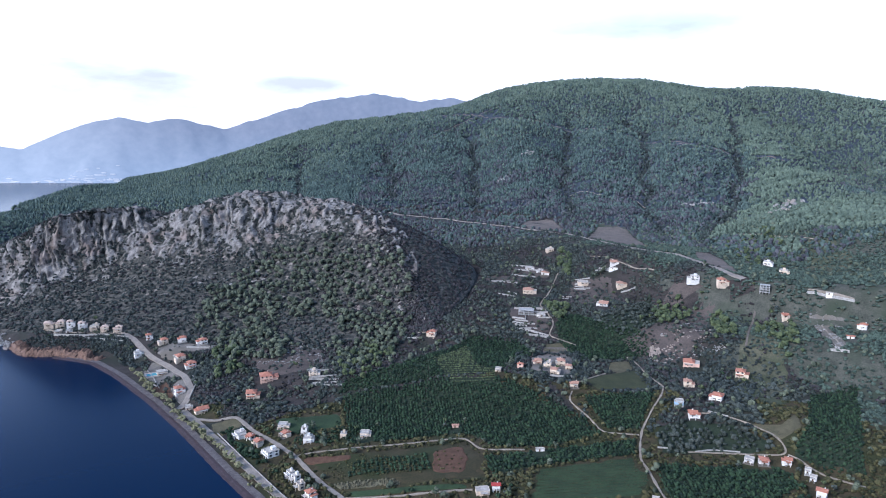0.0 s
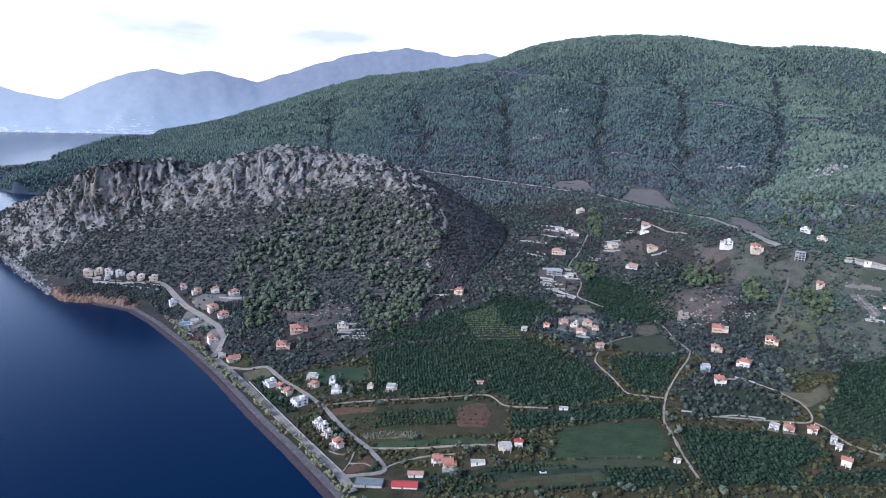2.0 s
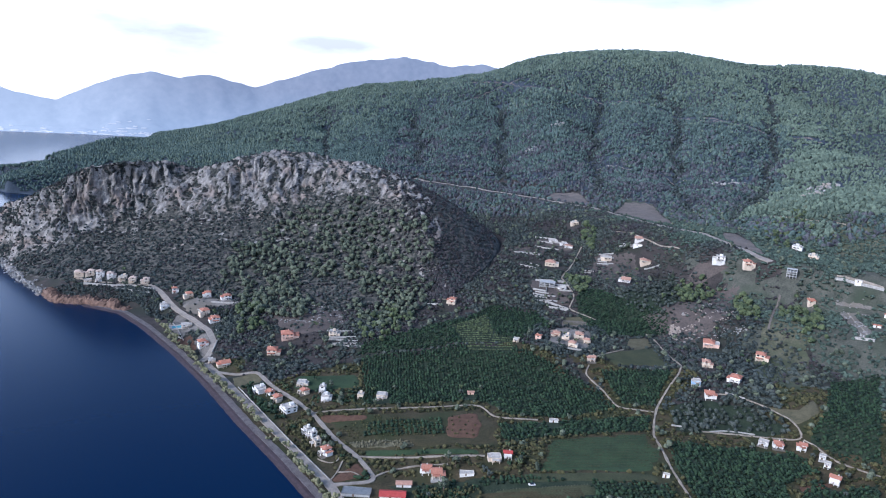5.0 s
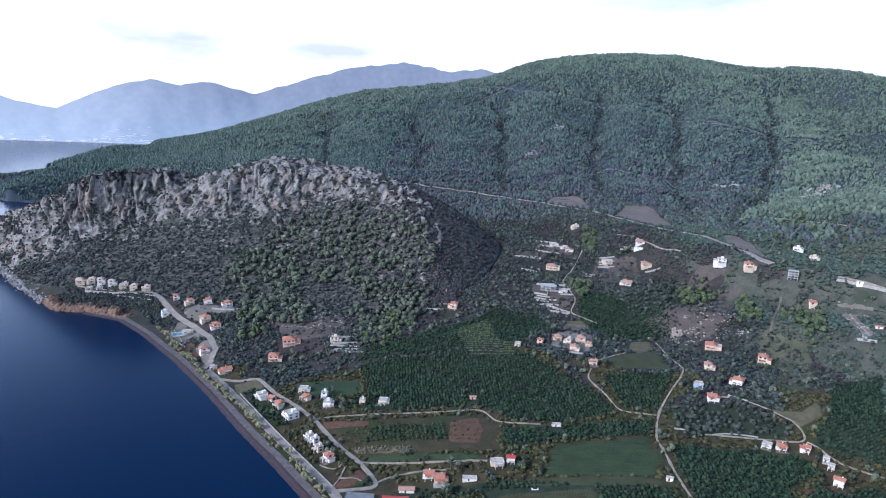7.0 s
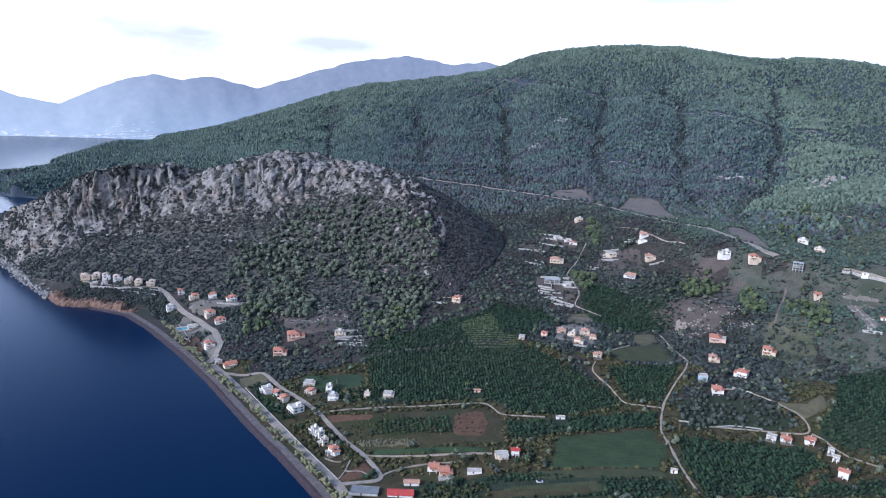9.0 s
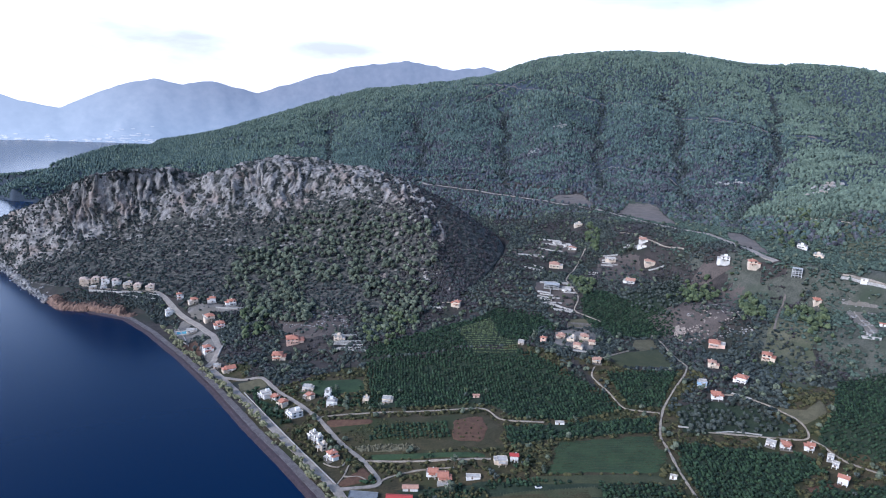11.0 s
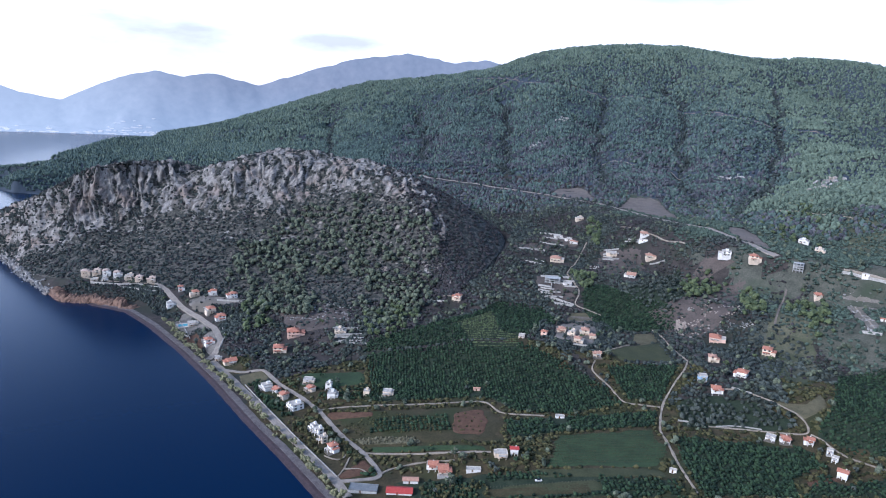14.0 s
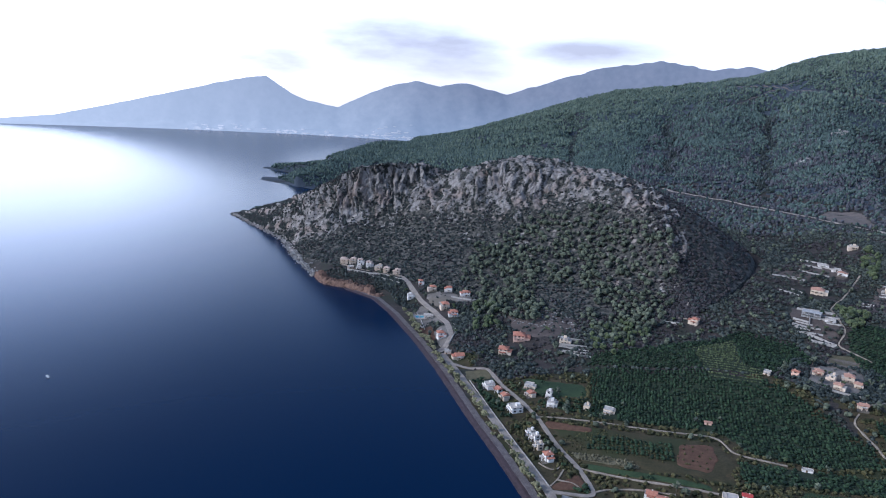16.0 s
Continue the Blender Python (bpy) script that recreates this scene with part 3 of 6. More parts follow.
# the wall reaches down to the sea towards the cape
reach = 0.33 - 0.3 * np.clip((-430 - cx) / 160, 0, 1) + 0.2 * np.clip((cx + 250) / 120, 0, 1)
steep = np.clip((v - reach) / 0.28, 0, 1) * np.clip((1.25 - v) / 0.2, 0, 1) * (1 - 0.45 * np.clip((cx + 170) / 90, 0, 1))
# rounded pillars with sharp clefts between them, and broken blocks on top
# the joints of the rock run down towards the bay round which the wall bends
run = 900 * np.arctan2(cx, cy) + 7 * fractal(cx, cy, cz, 34, 3, 4)
depth = 0.3 * cy


def cells(sx, sz, seed):
    """How far each point of the wall lies from the nearest crack between upright blocks."""
    flat = zip(run.ravel() / sx + seed, depth.ravel() / sx, cz.ravel() / sz)
    out = []
    for q in flat:
        d_ = noise.voronoi(q)[0]
        out.append(d_[1] - d_[0])
    return np.array(out).reshape(cx.shape)


big_block, small_block = np.clip(cells(15, 55, 3.1), 0, 0.5), np.clip(cells(6, 15, 8.7), 0, 0.45)
column = np.abs(fractal(run, depth, cz * 0.16, 21, 2, 1)) - 0.25
rib = np.abs(fractal(run, depth, cz * 0.28, 8, 2, 5)) - 0.25
block = fractal(cx, cy, cz * 0.5, 5, 3, 2)
worn = 0.65 + 0.5 * fractal(cx, cy, cz, 70, 2, 9)
ROCK_FOOT_X = (-850, -620, -560, -520, -494, -459, -425, -382, -339, -299, -255, -218, -181, -143, -104, -65, -32, -10, 12)
ROCK_FOOT_Z = (0, 0, 6, 18, 36, 46, 54, 64, 72, 78, 70, 76, 94, 104, 110, 110, 96, 80, 58)
over = cz - np.interp(cx, ROCK_FOOT_X, ROCK_FOOT_Z) + 13 * fractal(cx, cy, cz * 0.6, 38, 3, 15)
bare = np.clip(over / 42 + 0.35, 0, 1) * np.clip((1.12 - v) / 0.08, 0, 1)
steep = np.maximum(bare, 0.25 * steep)
joint = fractal(run, depth, cz * 0.34, 6.5, 3, 21)
push = steep * ((14 - 7 * np.clip((-330 - cx) / 60, 0, 1)) * column * worn + 5 * (big_block - 0.22) + 4.0 * (small_block - 0.2) + 5.5 * rib + 4.0 * np.clip(joint, -0.5, 0.5) + 1.6 * block + 7 * fractal(cx, cy, cz, 45, 2, 12)) + (1 - steep) * 0.6 * block * (v > 0.06) * (v < 1.9)
CRAG = np.stack([cx + nx * push, cy + ny * push, cz + nz * push * 0.45], -1)
crag = mesh_object("cliff", CRAG.reshape(-1, 3), grid_faces(len(v), NU), M_CRAG)
# bare stone stands out on the blocks, bushes hold in the cracks and on the slopes below
outcrop = np.clip((fractal(cx, cy, cz, 7, 3, 19) - 0.30 - 0.2 * fractal(cx, cy, cz, 60, 2, 23)) * 3, 0, 1) * np.clip((v - 0.1) / 0.25, 0, 1) * (v < 1.1)
ROCKY = bare * np.clip(0.27 - 0.10 * np.clip((cx + 260) / 80, 0, 1) + 0.7 * big_block + 0.9 * small_block + 0.95 * joint, 0, 1)
ROCKY = np.clip(np.maximum(ROCKY, 0.62 * outcrop), 0, 1)
crag.data.attributes.new("rocky", "FLOAT", "POINT").data.foreach_set("value", ROCKY.ravel().astype(np.float32))
tagged(crag, "craggy grey limestone headland with scree and scrub", "cliff", kind="structure")

# ---- plan of roads, fields and houses ----
ROADS = {
    "bank_lane": (3.2, "track", [(459, 950), (492, 889), (524, 839)]),
    "garden_path": (2.0, "track", [(-75, 391), (-69, 386), (-61, 385), (-61, 393)]),
    "garden_path_b": (2.0, "track", [(-58, 389), (-59, 376), (-62, 367)]),
    "garden_path_c": (2.0, "track", [(-59, 376), (-53, 374), (-51, 379), (-44, 372)]),
    "gravel_lane": (3.0, "track", [(392, 603), (386, 584), (379, 566), (371, 537)]),
    "coast_road": (8, "asphalt", [(-204, 541), (-176, 507), (-139, 460), (-110, 423), (-85, 392), (-63, 364), (-52, 346)]),
    "inner_road": (4.2, "asphalt", [(-191, 524), (-170, 518), (-152, 519), (-132, 494), (-108, 471), (-91, 452), (-69, 419), (-49, 395), (-38, 377), (-34, 368), (-40, 365), (-59, 362)]),
    "field_road": (3, "track", [(-91, 452), (-75, 454), (-32, 457), (11, 462), (35, 464), (39, 458), (44, 446), (54, 443), (77, 441)]),
    "farm_track": (3.4, "track", [(-48, 396), (-8, 391), (35, 389)]),
    "shed_track": (2.6, "track", [(-35, 372), (-29, 379), (-11, 383), (11, 382)]),
    "village_road": (8, "asphalt", [(-337, 730), (-304, 692), (-282, 669), (-255, 645), (-229, 615), (-208, 575), (-207, 557), (-209, 544)]),
    "terrace_road": (4, "track", [(-440, 754), (-387, 731), (-359, 728), (-337, 730)]),
    "hill_road": (10, "asphalt", [(-65, 1397), (-45, 1369), (65, 1302), (122, 1243), (173, 1183), (213, 1118), (251, 1071), (275, 985), (295, 910), (306, 828), (329, 812), (337, 764), (343, 725), (345, 694), (350, 676)]),
    "bank_road": (4, "track", [(391, 626), (405, 614), (421, 600)]),
    "valley_track": (3.2, "track", [(203, 603), (206, 588), (207, 566), (208, 539), (209, 523), (201, 506), (186, 486), (177, 473), (170, 462), (162, 442), (155, 420), (155, 400), (153, 378), (152, 360), (153, 343)]),
    "hamlet_track": (2.8, "track", [(130, 521), (124, 509), (128, 502), (135, 487), (141, 464), (166, 456)]),
    "meadow_track": (2.4, "track", [(138, 534), (153, 546), (168, 555)]),
    "olive_track": (2.6, "track", [(213, 474), (229, 471), (237, 461), (246, 453), (255, 436), (257, 423), (255, 412), (245, 415), (228, 421), (192, 429)]),
    "farm_lane": (2.6, "track", [(255, 412), (259, 407), (261, 396), (265, 386), (273, 379), (281, 370)]),
    "upper_track": (3.2, "track", [(185, 848), (166, 799), (141, 737), (142, 699), (144, 670), (135, 653), (159, 631)]),
    "terrace_wall_track": (3, "track", [(227, 872), (247, 850), (255, 826), (267, 794), (284, 762)]),
    "stony_lane": (4, "track", [(348, 644), (334, 624), (305, 575)]),
    "hut_lane": (2.6, "track", [(-20, 674), (-5, 676), (7, 672)]),
    "slope_lane": (2.5, "track", [(293, 1352), (325, 1313), (359, 1277), (373, 1247)]),
    "shelf_track": (9, "earth", [(59, 2441), (135, 2328), (211, 2262), (273, 2177), (313, 2121), (400, 2060), (495, 1990), (560, 1930), (615, 1870), (640, 1765), (645, 1650), (663, 1570), (703, 1512), (748, 1460), (770, 1362)]),
    "ridge_track": (8, "earth", [(-16, 2142), (42, 2197), (151, 2262), (271, 2290)]),
    "slope_lane_low": (2.5, "track", [(321, 1520), (367, 1465), (396, 1367), (446, 1336), (474, 1270)]),
    "slope_lane_high": (2.5, "track", [(624, 1647), (647, 1599)]),
}
FIELDS = {
    "fenced_field": [(26, 353), (61, 352.5), (95, 355), (93, 344), (28, 346)],
    "pool_yard": [(-278, 635), (-279, 661), (-256, 648), (-236, 626), (-232, 609), (-246, 615), (-248, 600), (-269, 618)],
    "villa_yard": [(-280, 678), (-268, 690), (-225, 682), (-215, 667), (-250, 666), (-252, 651), (-272, 665)],
    "corner_yard": [(-233, 586), (-232, 606), (-218, 600), (-207, 575), (-208, 550), (-215, 559)],
    "soil_plot": [(-252, 594), (-244, 610), (-224, 575), (-222, 559), (-238, 577)],
    "soil_corner": [(-86, 448), (-48, 446), (-48, 439), (-78, 438)],
    "green_strip": [(-47, 403), (32, 396), (34, 391), (-45, 397)],
    "hamlet_yard": [(107, 600), (122, 606), (146, 604), (146, 585), (135, 550), (115, 554), (101, 561)],
    "brown_oval": [(128, 637), (153, 638), (158, 627), (141, 616), (122, 614)],
    "brown_oval_low": [(181, 587), (202, 596), (199, 572), (180, 556), (174, 567)],
    "dry_field": [(-81, 445), (-31, 449), (34, 456), (47, 433), (41, 403), (-12, 401), (-51, 403), (-70, 426)],
    "ploughed_patch": [(11, 446), (32, 452), (36, 430), (30, 410), (9, 413)],
    "reed_strip": [(-58, 413), (-26, 411), (-11, 407), (-12, 403), (-52, 406)],
    "striped_field": [(83, 413), (151, 424), (152, 393), (140, 371), (67, 371)],
    "lawn": [(-118, 513), (-67, 524), (-61, 496), (-98, 487), (-115, 489)],
    "meadow": [(147, 542), (201, 571), (203, 523), (147, 520)],
    "fallow_plot": [(-171, 513), (-153, 519), (-141, 506), (-159, 485)],
    "bare_bank_a": [(213, 1272), (261, 1262), (258, 1100), (217, 1137), (180, 1196)],
    "bare_bank_b": [(319, 1150), (359, 1118), (328, 900), (297, 943), (271, 1035)],
    "bare_bank_c": [(345, 790), (360, 828), (378, 822), (376, 776), (364, 730), (354, 690), (347, 735)],
    "brown_plot": [(124, 629), (158, 629), (143, 598), (119, 597)],
    "brown_slope": [(260, 709), (292, 725), (302, 718), (317, 697), (297, 703), (267, 692)],
    "grass_bank": [(246, 452), (257, 425), (279, 436), (285, 456), (267, 442)],
    "strip_field_a": [(57, 369), (138, 370), (145, 360), (56, 360)],
    "strip_field_b": [(38, 354), (100, 357), (101, 347), (38, 345)],
    "brown_strip": [(224, 360), (247, 367), (251, 364), (225, 354)],
    "terrace_plot": [(88, 852), (141, 849), (130, 821), (85, 816)],
    "dry_plot_a": [(199, 825), (243, 801), (238, 752), (191, 725), (183, 777)],
    "gravel_yard": [(384, 612), (402, 606), (412, 596), (402, 585), (392, 590), (385, 566), (377, 540), (366, 535), (368, 555), (384, 600)],
    "grassy_slope": [(319, 608), (343, 640), (350, 632), (323, 532), (300, 481), (267, 462), (255, 479), (276, 540)],
    "high_grass_slope": [(500, 850), (540, 845), (540, 780), (441, 645), (432, 700), (470, 760)],
    "stony_slope": [(205, 632), (250, 650), (290, 690), (325, 680), (288, 613), (238, 578), (212, 580)],
    "upper_yard": [(126, 905), (160, 897), (178, 870), (170, 838), (124, 842)],
    "site_yard": [(104, 725), (142, 722), (142, 690), (137, 655), (108, 662), (100, 690)],
    "clearing": [(-178, 655), (-165, 680), (-130, 672), (-100, 660), (-92, 625), (-110, 600), (-135, 600), (-160, 620)],
    "yard_plot": [(-63, 367), (-48, 388), (-39, 373), (-59, 364)],
}
GROVES = {
    "citrus_grove": (4.6, [(-68, 553), (10, 559), (66, 557), (89, 534), (110, 514), (132, 484), (140, 463), (94, 444), (57, 448), (41, 469), (33, 472), (-50, 463)]),
    "citrus_grove_b": (4.4, [(137, 514), (199, 514), (169, 464), (146, 469)]),
    "dark_grove": (4.5, [(146, 675), (171, 695), (190, 667), (232, 633), (224, 602), (155, 590), (143, 640)]),
    "terrace_grove": (5, [(21, 624), (58, 659), (101, 648), (115, 607), (69, 561), (10, 560), (-71, 555), (-68, 572)]),
    "lower_grove": (4.4, [(164, 412), (224, 404), (249, 401), (243, 376), (218, 362), (212, 343), (156, 339), (155, 378)]),
    "east_grove": (5, [(316, 491), (363, 501), (287, 380), (269, 390), (258, 411), (283, 437)]),
    "east_grove_b": (4.6, [(239, 369), (247, 358), (276, 363), (266, 346), (215, 343)]),
    "lane_grove": (4.6, [(47, 433), (163, 452), (154, 428), (84, 417), (49, 405)]),
    "south_grove": (5, [(-28, 365), (56, 367), (144, 356), (146, 338), (-23, 347)]),
    "field_row_grove": (6, [(-47, 434), (7, 441), (9, 416), (-49, 418)]),
    "olive_grove": (5.5, [(183, 469), (210, 468), (238, 453), (253, 424), (246, 418), (172, 429)]),
    "olive_slope": (6, [(191, 674), (273, 741), (256, 661), (233, 622), (196, 643)]),
}
ZONES = {
    "pine_slope": [(-265, 816), (-198, 867), (-128, 865), (-13, 780), (-4, 706), (-23, 646), (-54, 603), (-82, 637), (-95, 709), (-118, 730), (-149, 734), (-138, 636), (-203, 642), (-226, 704), (-256, 726)],
    "cape_bushes": [(-367, 713), (-337, 725), (-318, 704), (-290, 668), (-290, 645), (-307, 658), (-331, 690), (-357, 702)],
    "bluff_top": [(-457, 736), (-417, 730), (-331, 705), (-331, 690), (-362, 699), (-419, 709)],
    "shore_garden": [(-158, 496), (-142, 500), (-107, 458), (-105, 446), (-116, 442), (-138, 466)],
    "beach_garden": [(-115, 430), (-97, 442), (-74, 405), (-76, 394), (-82, 391), (-97, 410)],
    "crossing_garden": [(-48, 372), (-39, 378), (-36, 363), (-43, 356)],
    "low_olives": [(-11, 360), (31, 360), (31, 347), (-15, 348)],
    "vine_terraces": [(12, 600), (49, 640), (54, 579), (70, 567), (67, 543), (29, 548)],
    "fence_strip": [(24, 359), (97, 361), (98, 345), (24, 345)],
    "hamlet_garden": [(95, 612), (160, 616), (165, 580), (150, 545), (100, 535), (84, 560)],
    "villa_garden": [(-300, 715), (-215, 705), (-200, 660), (-205, 600), (-225, 540), (-290, 660)],
    "meadow_garden": [(-110, 505), (-20, 500), (-20, 468), (-100, 466)],
    "east_garden": [(200, 600), (270, 600), (300, 545), (250, 450), (190, 470)],
    "garden_west": [(-186, 530), (-200, 641), (-136, 671), (-74, 577), (-62, 527), (-98, 485), (-142, 513)],
    "hamlet_wood": [(50, 626), (92, 770), (71, 878), (7, 841), (4, 654)],
    "right_wood": [(235, 622), (290, 697), (350, 664), (432, 630), (363, 507), (285, 456), (229, 471), (203, 523)],
}
WALLS = {
    "room_wall": (2.2, 0.5, [(131, 905), (145, 898), (158, 891)]),
    "room_wall_b": (2.2, 0.5, [(132, 875), (150, 869)]),
    "room_wall_c": (2.2, 0.5, [(150, 880), (165, 863)]),
    "room_wall_d": (2.0, 0.5, [(124, 854), (140, 847), (154, 843)]),
    "lane_edge": (1.8, 0.5, [(93, 824), (110, 822), (128, 820)]),
    "lane_edge_b": (1.8, 0.5, [(97, 778), (116, 772)]),
    "step_wall": (2.0, 0.6, [(102, 689), (115, 684)]),
    "step_wall_b": (2.0, 0.6, [(101, 680), (114, 674)]),
    "step_wall_c": (2.2, 0.6, [(121, 696), (139, 689)]),
    "step_wall_d": (2.2, 0.6, [(112, 662), (124, 656), (135, 651)]),
    "step_wall_e": (2.6, 0.6, [(108, 717), (124, 713), (139, 710)]),
    "step_wall_f": (2.0, 0.6, [(116, 705), (117, 690), (113, 672)]),
    "slope_terrace": (1.6, 0.6, [(201, 817), (219, 812)]),
    "slope_terrace_b": (1.6, 0.6, [(198, 806), (217, 802)]),
    "slope_terrace_c": (1.6, 0.6, [(195, 791), (214, 790)]),
    "road_terrace": (2.0, 0.8, [(232, 828), (249, 808)]),
    "hut_step": (2.0, 0.5, [(-107, 598), (-83, 600)]),
    "hut_step_b": (2.0, 0.5, [(-104, 583), (-77, 584)]),
    "hut_step_c": (1.8, 0.5, [(-100, 573), (-74, 572)]),
    "site_wall": (1.6, 0.5, [(115, 737), (132, 734)]),
    "site_wall_b": (1.6, 0.5, [(104, 684), (118, 679)]),
    "site_wall_c": (1.6, 0.5, [(102, 675), (115, 669)]),
    "site_wall_d": (1.8, 0.6, [(122, 702), (143, 698)]),
    "site_wall_e": (1.6, 0.5, [(130, 686), (142, 682)]),
    "high_wall": (1.6, 0.6, [(174, 770), (184, 762)]),
    "high_wall_b": (1.6, 0.6, [(108, 790), (123, 781)]),
    "high_wall_c": (1.8, 0.8, [(245, 765), (261, 759)]),
    "high_wall_d": (1.6, 0.6, [(197, 800), (207, 795)]),
    "yard_edge": (2.2, 0.6, [(360, 537), (371, 527)]),
    "bend_wall": (1.4, 0.5, [(-222, 616), (-207, 585), (-205, 560)]),
    "pool_wall": (1.4, 0.4, [(-282, 634), (-268, 615), (-248, 597)]),
    "shore_wall": (1.2, 0.4, [(-285, 655), (-262, 622), (-244, 592)]),
    "grove_wall": (1.4, 0.5, [(224, 475), (236, 462)]),
    "hamlet_wall": (1.6, 0.5, [(100, 556), (116, 549), (136, 545)]),
    "coast_wall": (1.1, 0.35, [(-160, 494), (-124, 446), (-95, 408), (-80, 389), (-62, 366)]),
    "terrace_wall": (2.5, 0.5, [(-415, 729), (-378, 721), (-355, 721), (-324, 710)]),
    "terrace_wall_low": (2, 0.5, [(-373, 716), (-354, 711), (-324, 702)]),
    "villa_wall": (2, 0.5, [(-247, 675), (-225, 672), (-208, 676)]),
    "yard_wall": (1.5, 0.4, [(-257, 662), (-234, 646), (-216, 628)]),
    "house_terrace": (1.6, 0.5, [(-105, 581), (-74, 576)]),
    "house_terrace_low": (1.6, 0.5, [(-101, 572), (-70, 567)]),
    "frame_terrace": (1.8, 0.5, [(103, 676), (124, 672)]),
    "frame_terrace_low": (1.8, 0.5, [(101, 666), (125, 663)]),
    "lane_wall": (2.4, 0.6, [(114, 653), (134, 649)]),
    "slope_wall": (1.2, 0.5, [(94, 826), (119, 828), (129, 823)]),
    "slope_wall_low": (1.2, 0.5, [(106, 775), (116, 764)]),
    "plot_wall": (1.8, 0.6, [(229, 825), (249, 807)]),
    "plot_wall_low": (1.2, 0.6, [(171, 758), (180, 758)]),
    "meadow_wall": (1.5, 0.5, [(194, 792), (207, 786)]),
    "meadow_wall_low": (1.5, 0.5, [(199, 808), (212, 805)]),
    "bank_wall": (1.3, 0.8, [(388, 624), (403, 612), (421, 599)]),
    "hut_wall": (1.8, 0.5, [(-16, 667), (0, 659)]),
    "orchard_wall": (1.2, 0.5, [(173, 437), (180, 435)]),
    "farm_wall": (1, 0.5, [(197, 428), (208, 429), (219, 426), (227, 423)]),
}
